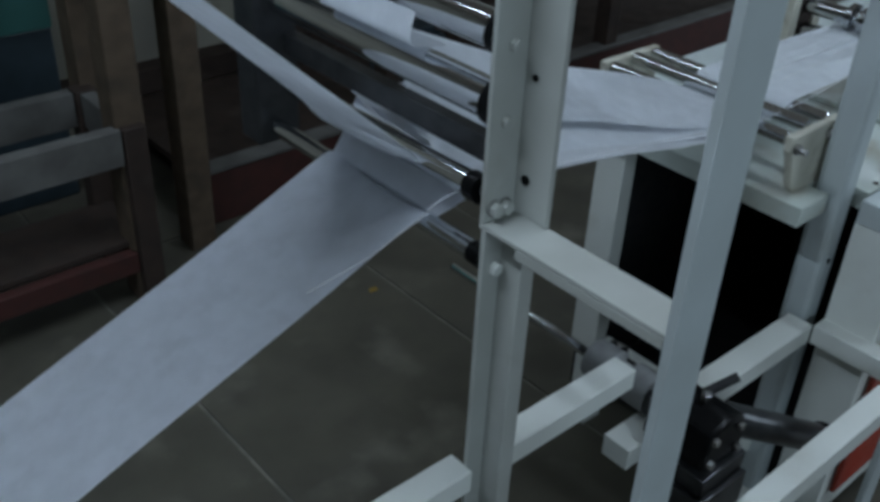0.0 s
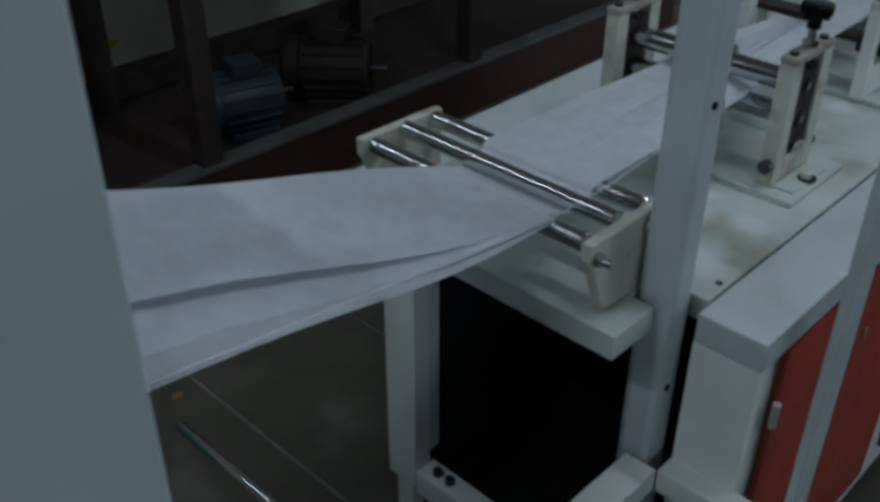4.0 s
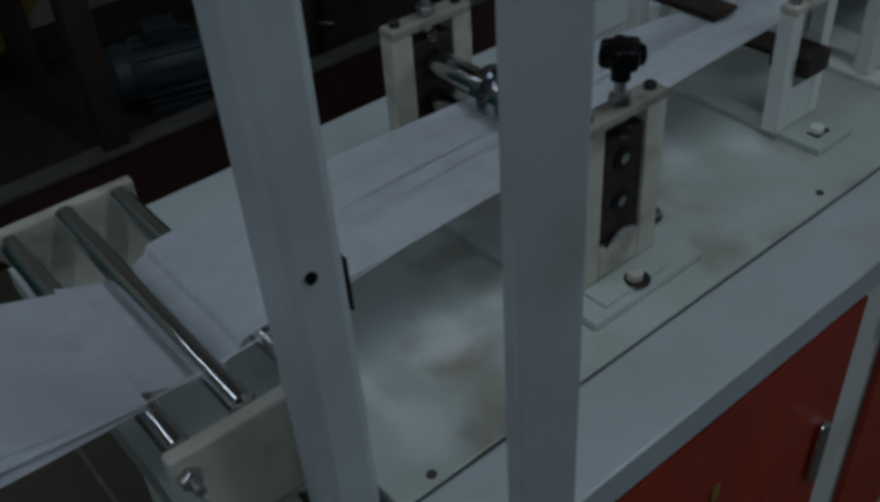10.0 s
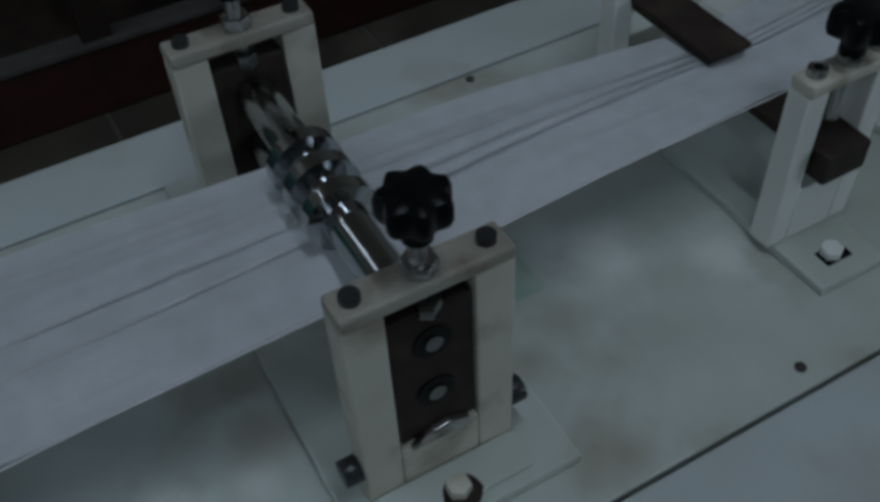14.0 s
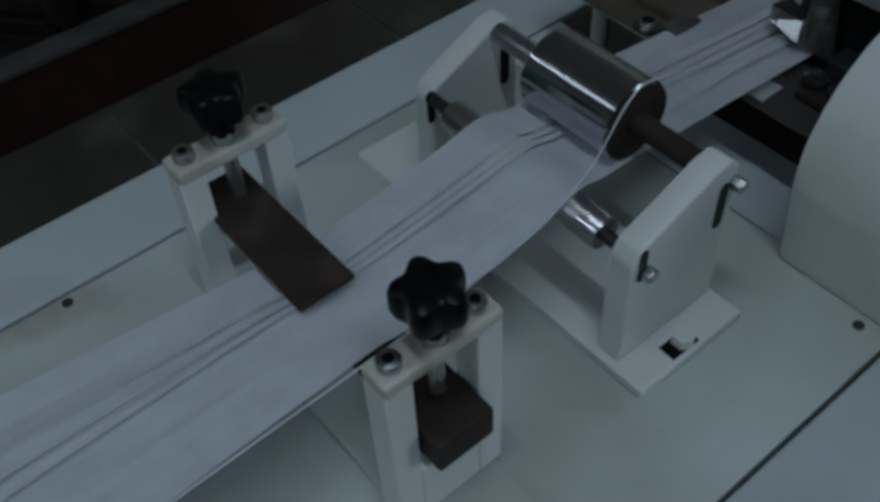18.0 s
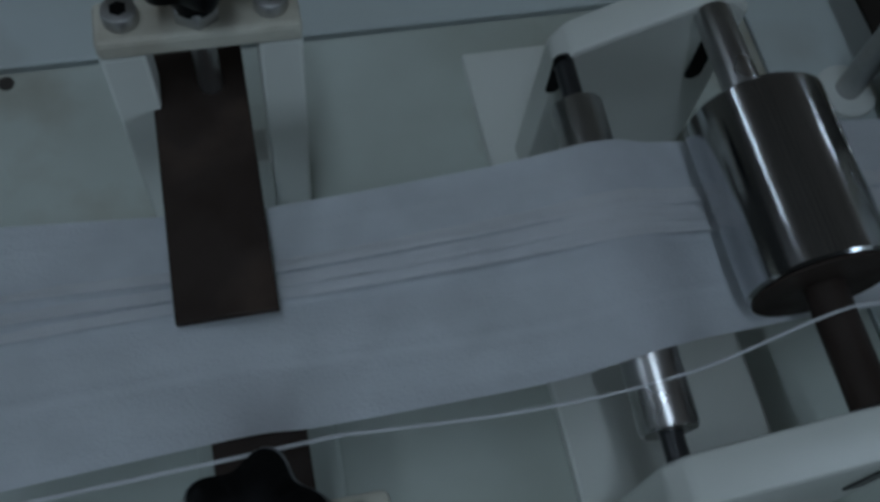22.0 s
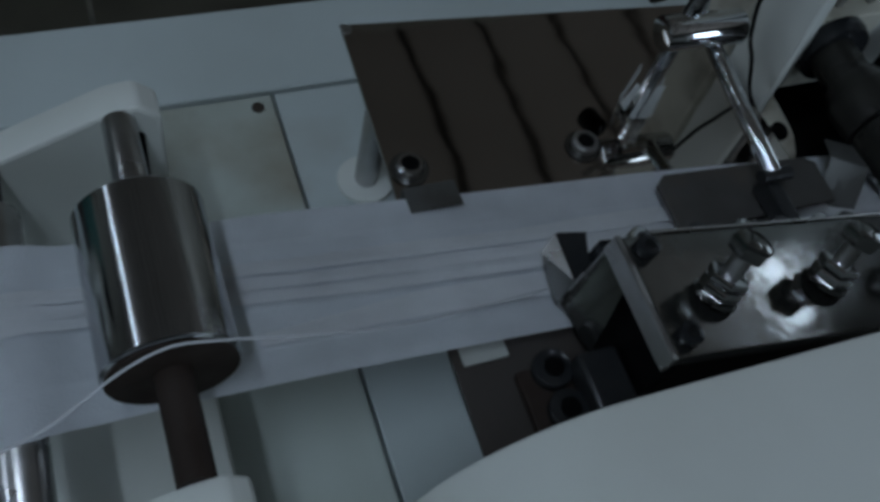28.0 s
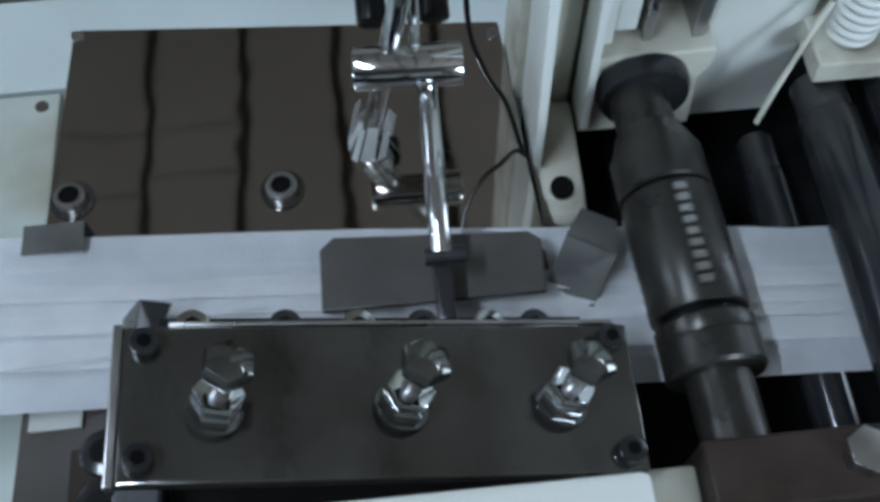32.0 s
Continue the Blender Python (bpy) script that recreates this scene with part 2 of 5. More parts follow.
def fabric(name, tint):
    """Nonwoven: felted fibres, a cloudy density and a little light let through."""
    m = material(name, tint, 0.9, spec=0.2, grain=(tuple(0.86 * c for c in tint), 38.0, 0.55), stain=(tuple(0.76 * c for c in tint), 16.0, 0.57, 0.45), bump=0.35, bump_scale=700)
    nt = m.node_tree
    b = nt.nodes["Principled BSDF"]
    tr = nt.nodes.new("ShaderNodeBsdfTranslucent")
    tr.inputs[0].default_value = (*tint, 1)
    mx = nt.nodes.new("ShaderNodeMixShader")
    mx.inputs[0].default_value = 0.12
    nt.links.new(b.outputs[0], mx.inputs[1])
    nt.links.new(tr.outputs[0], mx.inputs[2])
    nt.links.new(mx.outputs[0], nt.nodes["Material Output"].inputs[0])
    return m


WEB = fabric("nonwoven_white", (0.88, 0.905, 0.94))
DENSE = fabric("layered_nonwoven", (0.96, 0.97, 0.985))
THIN = fabric("thin_spunbond", (0.86, 0.89, 0.95))
for n in THIN.node_tree.nodes:
    if n.type == "TEX_NOISE" and n.inputs["Scale"].default_value == 16.0:
        n.inputs["Scale"].default_value = 30.0
    if n.type == "MIX" and n.inputs[7].default_value[2] < 0.7:
        n.inputs[7].default_value = (0.33, 0.36, 0.41, 1)
CLEAR = material("clear_crumpled_film", (0.85, 0.88, 0.88), 0.12, grain=((0.7, 0.73, 0.73), 60.0, 0.6), bump=0.2)
see, mixed = CLEAR.node_tree.nodes.new("ShaderNodeBsdfTransparent"), CLEAR.node_tree.nodes.new("ShaderNodeMixShader")
mixed.inputs[0].default_value = 0.68
CLEAR.node_tree.links.new(CLEAR.node_tree.nodes["Principled BSDF"].outputs[0], mixed.inputs[1])
CLEAR.node_tree.links.new(see.outputs[0], mixed.inputs[2])
CLEAR.node_tree.links.new(mixed.outputs[0], CLEAR.node_tree.nodes["Material Output"].inputs[0])
WIRE = material("white_nose_wire", (0.62, 0.63, 0.65), 0.5, bump=0.02)


# ---------------------------------------------------------------- mesh helpers
def part(name, bm, mat, parent=None, label="", smooth=True):
    me = bpy.data.meshes.new(name)
    bmesh.ops.recalc_face_normals(bm, faces=bm.faces)
    bm.to_mesh(me)
    bm.free()
    if smooth:
        flat = [p.use_smooth for p in me.polygons]
        me.set_sharp_from_angle(angle=radians(35))
        me.polygons.foreach_set("use_smooth", [not f for f in flat])
    me.materials.append(mat)
    ob = new(name, me)
    if parent:
        ob.parent = parent
    if label:
        ob["label"] = label
    return ob


def thing(name, at, label, category, group="", kind="", rz=0.0):
    ob = new(name)
    ob.matrix_world = pose(*at, 0, 0, rz)
    return tagged(ob, label, category, group, kind)


def bevelled(own, bev):
    """Rounds all edges; the faces that stay flat carry a mark, which part() turns into flat shading."""
    flats = [f.normal.copy() for f in own.faces if not any(0.9 < f.normal.dot(g.normal) for e in f.edges for g in e.link_faces if g != f)]
    bmesh.ops.bevel(own, geom=own.edges[:], offset=bev, segments=2, affect="EDGES", profile=0.5)
    own.normal_update()
    for f in own.faces:
        if any(f.normal.dot(n) > 0.9999 for n in flats):
            f.smooth = True


def box(x0, x1, y0, y1, z0, z1, bev=0.0015, bm=None):
    own = bmesh.new()
    bmesh.ops.create_cube(own, size=1.0, matrix=Matrix.LocRotScale(((x0 + x1) / 2, (y0 + y1) / 2, (z0 + z1) / 2), None, (abs(x1 - x0), abs(y1 - y0), abs(z1 - z0))))
    own.normal_update()
    if bev:
        bevelled(own, bev)
    return join(bm, own)


def join(bm, own):
    if bm is None:
        return own
    me = bpy.data.meshes.new("tmp")
    own.to_mesh(me)
    own.free()
    bm.from_mesh(me)
    bpy.data.meshes.remove(me)
    return bm


def rod(p, q, r, n=24, r2=None, bm=None, bev=0.0):
    own = bmesh.new()
    p, q = Vector(p), Vector(q)
    d = q - p
    m = Matrix.Translation((p + q) / 2) @ d.to_track_quat("Z", "Y").to_matrix().to_4x4()
    bmesh.ops.create_cone(own, cap_ends=True, segments=n, radius1=r, radius2=r if r2 is None else r2, depth=d.length, matrix=m)
    if bev:
        caps = [e for e in own.edges if any(len(f.verts) > 4 for f in e.link_faces)]
        bmesh.ops.bevel(own, geom=caps, offset=bev, segments=2, affect="EDGES", profile=0.5)
    return join(bm, own)


def turned(profile, p, axis, n=32, bm=None):
    """A solid of revolution: profile rows of (distance along the axis, radius)."""
    own = bmesh.new()
    rot = Vector(axis).to_track_quat("Z", "Y").to_matrix().to_4x4()
    m = Matrix.Translation(p) @ rot
    rings = [[own.verts.new(m @ Vector((r * math.cos(2 * math.pi * k / n), r * math.sin(2 * math.pi * k / n), s))) for k in range(n)] for s, r in profile]
    for a, b in zip(rings, rings[1:]):
        for k in range(n):
            own.faces.new((a[k], a[(k + 1) % n], b[(k + 1) % n], b[k]))
    own.faces.new(rings[0]), own.faces.new(rings[-1])
    return join(bm, own)


def slab(outline, axis, a0, a1, bev=0.0015, bm=None):
    """A plate from its outline in the two other axes, from a0 to a1 along axis."""
    own = bmesh.new()
    order = {"x": lambda u, v, w: (w, u, v), "y": lambda u, v, w: (u, w, v), "z": lambda u, v, w: (u, v, w)}[axis]
    lo = [own.verts.new(order(u, v, a0)) for u, v in outline]
    hi = [own.verts.new(order(u, v, a1)) for u, v in outline]
    own.faces.new(lo), own.faces.new(hi)
    for k in range(len(lo)):
        j = (k + 1) % len(lo)
        own.faces.new((lo[k], lo[j], hi[j], hi[k]))
    bmesh.ops.recalc_face_normals(own, faces=own.faces)
    own.normal_update()
    if bev:
        bevelled(own, bev)
    return join(bm, own)


def sheet_quad(a, b, c, d, thick):
    """A flat steel sheet between four corners."""
    own = bmesh.new()
    a, b, c, d = (Vector(p) for p in (a, b, c, d))
    n = (c - a).cross(d - b).normalized() * thick
    lo, hi = [own.verts.new(p) for p in (a, b, c, d)], [own.verts.new(p + n) for p in (a, b, c, d)]
    own.faces.new(lo[::-1]), own.faces.new(hi)
    for k in range(4):
        own.faces.new((lo[k], lo[(k + 1) % 4], hi[(k + 1) % 4], hi[k]))
    return own


def hexagon(p, axis, r, h, bm=None):
    return rod(Vector(p), Vector(p) + Vector(axis) * h, r, 6, bm=bm, bev=r * 0.08)


def ribbon(stations, n, sag, thick=0.0012, bm=None):
    """A sheet through stations of (x, y0, z0, y1, z1); sag(u, v) lifts it; v runs across."""
    own = bmesh.new()
    rings = []
    for i, (x, y0, z0, y1, z1) in enumerate(stations):
        u = i / (len(stations) - 1)
        rings.append([own.verts.new((x, y0 + (y1 - y0) * k / n, z0 + (z1 - z0) * k / n + sag(u, k / n, x))) for k in range(n + 1)])
    for a, b in zip(rings, rings[1:]):
        for k in range(n):
            own.faces.new((a[k], a[k + 1], b[k + 1], b[k]))
    bmesh.ops.solidify(own, geom=own.faces[:], thickness=thick)
    return join(bm, own)


def fine(points, per=8):
    """Smooth stations between the given ones."""
    pts = [Vector(p) for p in points] if len(points[0]) == 3 else [np.array(p, float) for p in points]
    out = []
    for i in range(len(pts) - 1):
        p0, p1, p2, p3 = pts[max(i - 1, 0)], pts[i], pts[i + 1], pts[min(i + 2, len(pts) - 1)]
        for k in range(per):
            s = k / per
            out.append(0.5 * ((2 * p1) + (p2 - p0) * s + (2 * p0 - 5 * p1 + 4 * p2 - p3) * s * s + (3 * p1 - p0 - 3 * p2 + p3) * s ** 3))
    out.append(pts[-1])
    return out


def tube_path(points, r, n=8, bm=None):
    own = bmesh.new()
    rings = []
    pts = [Vector(p) for p in points]
    for i, p in enumerate(pts):
        d = (pts[min(i + 1, len(pts) - 1)] - pts[max(i - 1, 0)]).normalized()
        q = d.to_track_quat("Z", "Y").to_matrix()
        rings.append([own.verts.new(p + q @ Vector((r * math.cos(2 * math.pi * k / n), r * math.sin(2 * math.pi * k / n), 0))) for k in range(n)])
    for a, b in zip(rings, rings[1:]):
        for k in range(n):
            own.faces.new((a[k], a[(k + 1) % n], b[(k + 1) % n], b[k]))
    own.faces.new(rings[0]), own.faces.new(rings[-1])
    return join(bm, own)


# ---------------------------------------------------------------- the hall
floor = tagged(part("floor", box(-2.6, 7.0, -2.2, 3.6, -0.12, -0.006, 0), GROUT, smooth=False), "dusty grey stone slab floor with pale joints", "floor", kind="structure")
wall_n = tagged(part("wall_north", box(-2.6, 7.0, 3.15, 3.28, 0, 3.2, 0), PLASTER, smooth=False), "grimy cream plastered wall behind the racks", "wall", kind="structure")
# Window gaps are made up to hold the south fill lights.
south = box(-2.6, -0.98, -2.4, -2.2, 0, 3.2, 0)
box(0.58, 4.22, -2.4, -2.2, 0, 3.2, 0, south), box(5.38, 7.0, -2.4, -2.2, 0, 3.2, 0, south), box(4.22, 5.38, -2.4, -2.2, 0, 1.12, 0, south), box(4.22, 5.38, -2.4, -2.2, 2.38, 3.2, 0, south), box(-0.98, 0.58, -2.4, -2.2, 0, 1.12, 0, south), box(-0.98, 0.58, -2.4, -2.2, 2.38, 3.2, 0, south)
# The doorway gap is invented to seat the east fill light.
east = box(7.0, 7.2, -2.4, 1.22, 0, 3.2, 0)
box(7.0, 7.2, 1.98, 3.28, 0, 3.2, 0, east), box(7.0, 7.2, 1.22, 1.98, 2.1, 3.2, 0, east)
# Unseen walls that close the hall, dark to keep reflections dim.
tagged(part("wall_south", south, DIMWALL, smooth=False), "unseen plastered hall wall, darkened to dim reflections", "wall", kind="structure")
tagged(part("wall_west", box(-2.8, -2.6, -2.4, 3.28, 0, 3.2, 0), DIMWALL, smooth=False), "unseen plastered hall wall, darkened to dim reflections", "wall", kind="structure")
tagged(part("wall_east", east, DIMWALL, smooth=False), "unseen plastered hall wall, darkened to dim reflections", "wall", kind="structure")
boards = None
for k in range(28):
    x0 = 2.735 - 16 * 0.345 + 0.345 * k
    cuts = [-2.4, 0.9, 3.28] if k % 2 else [-2.4, 2.0, 3.28]
    if k in (13, 14):
        cuts = [-2.4, 1.2, 2.36 + 0.06 * (k - 13), 2.62, 3.28]
    for y0, y1 in zip(cuts, cuts[1:]):
        boards = box(x0 + 0.019, x0 + 0.326, y0 + 0.006, y1 - 0.006, 3.2, 3.22, 0, boards)
tagged(part("roof", box(-2.6, 7.0, -2.4, 3.28, 3.26, 3.36, 0), WOOD, smooth=False), "dark roof deck above the ceiling boards", "roof", kind="structure")
tagged(part("ceiling", boards, SOFFIT, smooth=False), "dim brown boarded ceiling of the hall", "ceiling", kind="structure")
for tx, ty, down, up in TUBES:
    t = thing("tube_light", (tx, ty, 2.80), "white fluorescent tube light hanging under the ceiling", "lamp", "ceiling tube lights")
    part("housing", box(-0.03, 0.03, -0.62, 0.62, 0.04, 0.09, 0.004), WHITE, t)
    part("tube", rod((0, -0.58, 0.024), (0, 0.58, 0.024), 0.012, 12), TUBEGLASS, t, "glowing glass tube")
    for y in (-0.4, 0.4):
        part("hanger", rod((0, y, 0.0905), (0, y, 0.41), 0.004, 8), DARK, t)


# ---------------------------------------------------------------- machine table
def machine_table():
    t = thing("machine_table", (0, 0, 0), "long white enamelled machine table with red cabinet doors", "machine table")
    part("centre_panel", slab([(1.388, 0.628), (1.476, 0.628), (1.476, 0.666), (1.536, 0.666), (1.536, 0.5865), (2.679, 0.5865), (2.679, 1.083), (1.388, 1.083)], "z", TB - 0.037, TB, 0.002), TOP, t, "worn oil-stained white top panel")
    part("front_strip", slab([(0.487, TB - 0.045), (0.583, TB - 0.045), (0.583, TB), (0.487, TB)], "x", 1.503, 3.6, 0.003), BLUISH, t)
    part("rear_strip", box(1.40, 3.6, 1.087, 1.178, TB - 0.035, TB, 0.002), RIM, t)
    part("sealing_bed", box(2.776, 3.6, 0.587, 1.083, TB - 0.03, TB - 0.004, 0.002), BED, t, "dark steel bed under the sealing head")
    part("end_panel", box(2.6815, 2.772, 0.587, 1.083, TB - 0.035, TB - 0.0005, 0.001), RIM, t)
    part("side_panel", box(1.5035, 1.52, 0.4875, 0.583, 0.05, TB - 0.0455, 0.001), WHITE, t)
    part("front_frame", box(1.522, 3.6, 0.50, 0.515, 0.06, TB - 0.046, 0.001), WHITE, t)
    for k, (a, b) in enumerate(((1.585, 2.135), (2.236, 2.73), (2.785, 3.4))):
        d = part("door", box(a, b, 0.489, 0.499, 0.12, 0.745, 0.002), RED, t, "red enamelled cabinet door")
        part("handle", box(b - 0.045, b - 0.025, 0.478, 0.4885, 0.45, 0.56, 0.004), CHROME, d, "recessed chrome handle")
        part("hinge", rod((a - 0.006, 0.486, 0.62), (a - 0.006, 0.486, 0.66), 0.006, 10), WHITE, d)
    part("sticker", box(1.871, 1.883, 0.4865, 0.4885, 0.603, 0.625, 0.0), YELLOW, t, "small yellow sticker")
    leg = part("leg", box(1.443, 1.482, 1.035, 1.105, 0.20, TB - 0.038, 0.003), WHITE, t)
    part("flange", box(1.512, 1.556, 1.085, 1.100, 0.20, TB - 0.038, 0.002), WHITE, leg)
    part("foot", box(1.44, 1.50, 1.03, 1.11, 0.0, 0.02, 0.003), WHITE, leg)
    part("foot_stem", box(1.45, 1.48, 1.05, 1.09, 0.02, 0.199, 0.003), WHITE, leg)
    part("bottom_rail", box(1.443, 1.488, 0.64, 1.034, 0.19, 0.245, 0.003), WHITE, t)
    for y in (1.0, 0.97):
        part("rail_bolt", rod((1.465, y, 0.245), (1.465, y, 0.255), 0.009, 14), DARK, t)
    part("back_panel", box(1.502, 3.6, 1.12, 1.135, 0.03, TB - 0.036, 0.001), DARK, t)
    part("inner_floor", box(1.53, 3.6, 0.52, 1.11, 0.05, 0.062, 0.001), DARK, t)
    part("inner_wall", box(2.6, 2.615, 0.52, 1.11, 0.065, TB - 0.05, 0.001), DARK, t)
    for x, y in ((1.579, 0.598), (2.196, 0.605), (2.650, 0.612)):
        part("panel_screw", rod((x, y, TB), (x, y, TB + 0.0012), 0.005, 14), BED, t)
    part("panel_screw", rod((2.666, 1.071, TB), (2.666, 1.071, TB + 0.0012), 0.005, 14), BED, t)
    part("panel_screw", rod((2.166, 1.074, TB), (2.166, 1.074, TB + 0.0012), 0.005, 14), BED, t)
    part("panel_bolt", rod((2.687, 0.659, TB - 0.0005), (2.687, 0.659, TB + 0.006), 0.0075, 16, bev=0.001), BLACK, t)
    part("green_tape", box(2.040, 2.070, 0.78, 0.858, TB + 0.0002, TB + 0.0008, 0), GREEN, t, "faded green tape")
    return t


machine_table()


# ---------------------------------------------------------------- guide roller stand
def guide_roller_stand():
    t = thing("guide_roller_stand", (1.38, 0.668, TB), "cream bracket pair carrying three chrome guide rollers", "roller stand")
    prof = [(0.0, 0.116), (0.162, 0.114), (0.158, 0.0), (0.046, 0.0), (0.034, 0.012), (0.010, 0.075), (0.0, 0.09)]
    part("side_plate", slab(prof, "y", 0.0, 0.016, 0.003), CREAM, t)
    part("side_plate", slab(prof, "y", 0.397, 0.413, 0.003), CREAM, t)
    for x, z in ((0.018, 0.103), (0.079, 0.109), (0.140, 0.104)):
        r = part("guide_roller", turned([(0, 0.006), (0.004, 0.0125), (0.376, 0.0125), (0.380, 0.006)], (x, 0.0165, z), (0, 1, 0)), CHROME, t, "polished chrome roller")
    for x in (0.012, 0.115):
        b = part("axle_bolt", rod((x, -0.022, 0.094), (x, 0.0, 0.094), 0.005, 12), BRUSHED, t)
        part("nut", hexagon((x, -0.009, 0.094), (0, 1, 0), 0.010, 0.008), BRUSHED, b)
    return t


guide_roller_stand()


def star_knob(name, parent, at, r, h=0.026, lobes=5):
    """Lobed grip on a threaded stem."""
    n = 12 * lobes
    prof = [(r * (1 - 0.65 / lobes + 0.65 / lobes * math.cos(lobes * 2 * math.pi * k / n)) * math.cos(2 * math.pi * k / n), r * (1 - 0.65 / lobes + 0.65 / lobes * math.cos(lobes * 2 * math.pi * k / n)) * math.sin(2 * math.pi * k / n)) for k in range(n)]
    own = bmesh.new()
    rings = []
    for s, z in ((0.35, 0), (0.93, 0.12), (1.0, 0.3), (1.0, 0.75), (0.93, 0.93), (0.8, 1.0), (0.45, 1.02), (0.1, 1.03)):
        rings.append([own.verts.new((at[0] + s * x, at[1] + s * y, at[2] + z * h)) for x, y in prof])
    for a, b in zip(rings, rings[1:]):
        for k in range(n):
            own.faces.new((a[k], a[(k + 1) % n], b[(k + 1) % n], b[k]))
    own.faces.new(rings[0]), own.faces.new(rings[-1])
    k = part(name, own, BLACK, parent, "black %s-lobed plastic knob" % {5: "five", 7: "seven"}[lobes])
    part("collar", rod((at[0], at[1], at[2] - 0.014), (at[0], at[1], at[2] + 0.001), r * 0.42, 16), BLACK, k)
    return k


# ---------------------------------------------------------------- pleat roller stand
def yoke(t, y0, y1, x0, x1, z0, z1, w, zs, cap, mat):
    """An upright window frame of four bars."""
    h = 0.012
    part("upright", box(x0, x0 + w, y0, y1, z0, z1 - h, 0.002), mat, t)
    part("upright", box(x1 - w, x1, y0, y1, z0, z1 - h, 0.002), mat, t)
    part("crosshead", box(x0, x1, y0 - 0.001, y1 + 0.001, z1 - h, z1, 0.003), cap, t)
    part("foot_bar", box(x0 + w, x1 - w, y0, y1, z0, zs, 0.002), mat, t)


def pleat_roller_stand():
    x0, x1 = 1.8435, 1.9635
    t = thing("pleat_roller_stand", (0, 0, TB), "cream upright stand holding ringed chrome pleat rollers", "roller stand")
    part("base_plate", box(1.822, 1.997, 0.624, 1.075, 0, 0.010, 0.002), TOP, t, "stained base plate")
    part("front_step", box(1.848, 1.96, 0.634, 0.6675, 0.0102, 0.014, 0.001), TOP, t)
    for y0, y1 in ((0.668, 0.693), (0.968, 0.993)):
        yoke(t, y0, y1, x0, x1, 0.010, 0.215, 0.029, 0.055, GRIMY, CREAM)
        part("bearing_block", box(x0 + 0.0295, x1 - 0.0295, y0 + 0.003, y1 - 0.002, 0.058, 0.188, 0.003), RUSTY, t, "brown oxidised bearing block")
        for x in (x0 + 0.014, x1 - 0.014):
            b = part("socket_screw", rod((x, (y0 + y1) / 2, 0.215), (x, (y0 + y1) / 2, 0.2205), 0.0068, 16), DARK, t)
        xm = (x0 + x1) / 2
        part("spindle", rod((xm, (y0 + y1) / 2, 0.1885), (xm, (y0 + y1) / 2, 0.258), 0.006, 14), BRUSHED, t)
        part("lock_nut", hexagon((xm, (y0 + y1) / 2, 0.2155), (0, 0, 1), 0.012, 0.010), BRUSHED, t)
        part("slide_nut", hexagon((xm, y0 + 0.006, 0.183), (0, 0, 1), 0.009, 0.012), OILY, t)
        part("seat_bracket", slab([(xm - 0.024, 0.0555), (xm + 0.024, 0.0555), (xm + 0.022, 0.063), (xm + 0.006, 0.069), (xm - 0.012, 0.066)], "y", y0 - 0.004, y0 + 0.0025, 0.001), BRUSHED, t)
        star_knob("knob", t, (xm, (y0 + y1) / 2, 0.257), 0.0235, 0.023, 7)
    for z in (0.104, 0.157):
        c = part("bearing_hole", rod((1.9035, 0.6695, z), (1.9035, 0.6735, z), 0.014, 20), BLACK, t)
        part("axle_end", rod((1.9035, 0.6675, z), (1.9035, 0.6694, z), 0.0065, 14), OILY, t)
    for y in (0.6795, 0.9805):
        for p, q in ((x0 - 0.014, x0), (x1, x1 + 0.014)):
            part("cap_screw", rod((p, y, 0.044), (q, y, 0.044), 0.0105, 20, bev=0.001), DARK, t)
    part("slot", box(1.889, 1.919, 0.6355, 0.6415, 0.0139, 0.0146, 0), BLACK, t)
    b = part("hold_bolt", hexagon((1.902, 0.642, 0.0158), (0, 0, 1), 0.0095, 0.010), CREAM, t)
    part("washer", rod((1.904, 0.640, 0.0142), (1.904, 0.640, 0.0156), 0.0145, 20), RUSTY, t)
    return t


pleat_roller_stand()
PLEAT_X = 1.9035


def ringed_roller(z, rings, r, rr, lab):
    prof = [(0.0, 0.008), (0.016, 0.008), (0.018, r)]
    for s in rings:
        prof += [(s - 0.011, r), (s - 0.009, rr), (s + 0.004, rr), (s + 0.006, r)]
    prof += [(0.288, r), (0.29, 0.008), (0.305, 0.008)]
    t = thing("pleat_roller", (PLEAT_X, 0.679, z), lab, "roller", "pleat rollers")
    part("barrel", turned(prof, (0, 0, 0), (0, 1, 0), 40), DIMCHROME, t)
    part("journal", rod((0, 0.2885, 0), (0, 0.312, 0), 0.0125, 24), DARK, t)
    return t


ROLL_TOP = ringed_roller(TB + 0.157, (0.129, 0.161, 0.192), 0.017, 0.029, "chrome pleat roller with three raised rings")
ROLL_LOW = ringed_roller(TB + 0.104, (0.113, 0.145, 0.177), 0.017, 0.024, "lower chrome pleat roller under the fabric web")


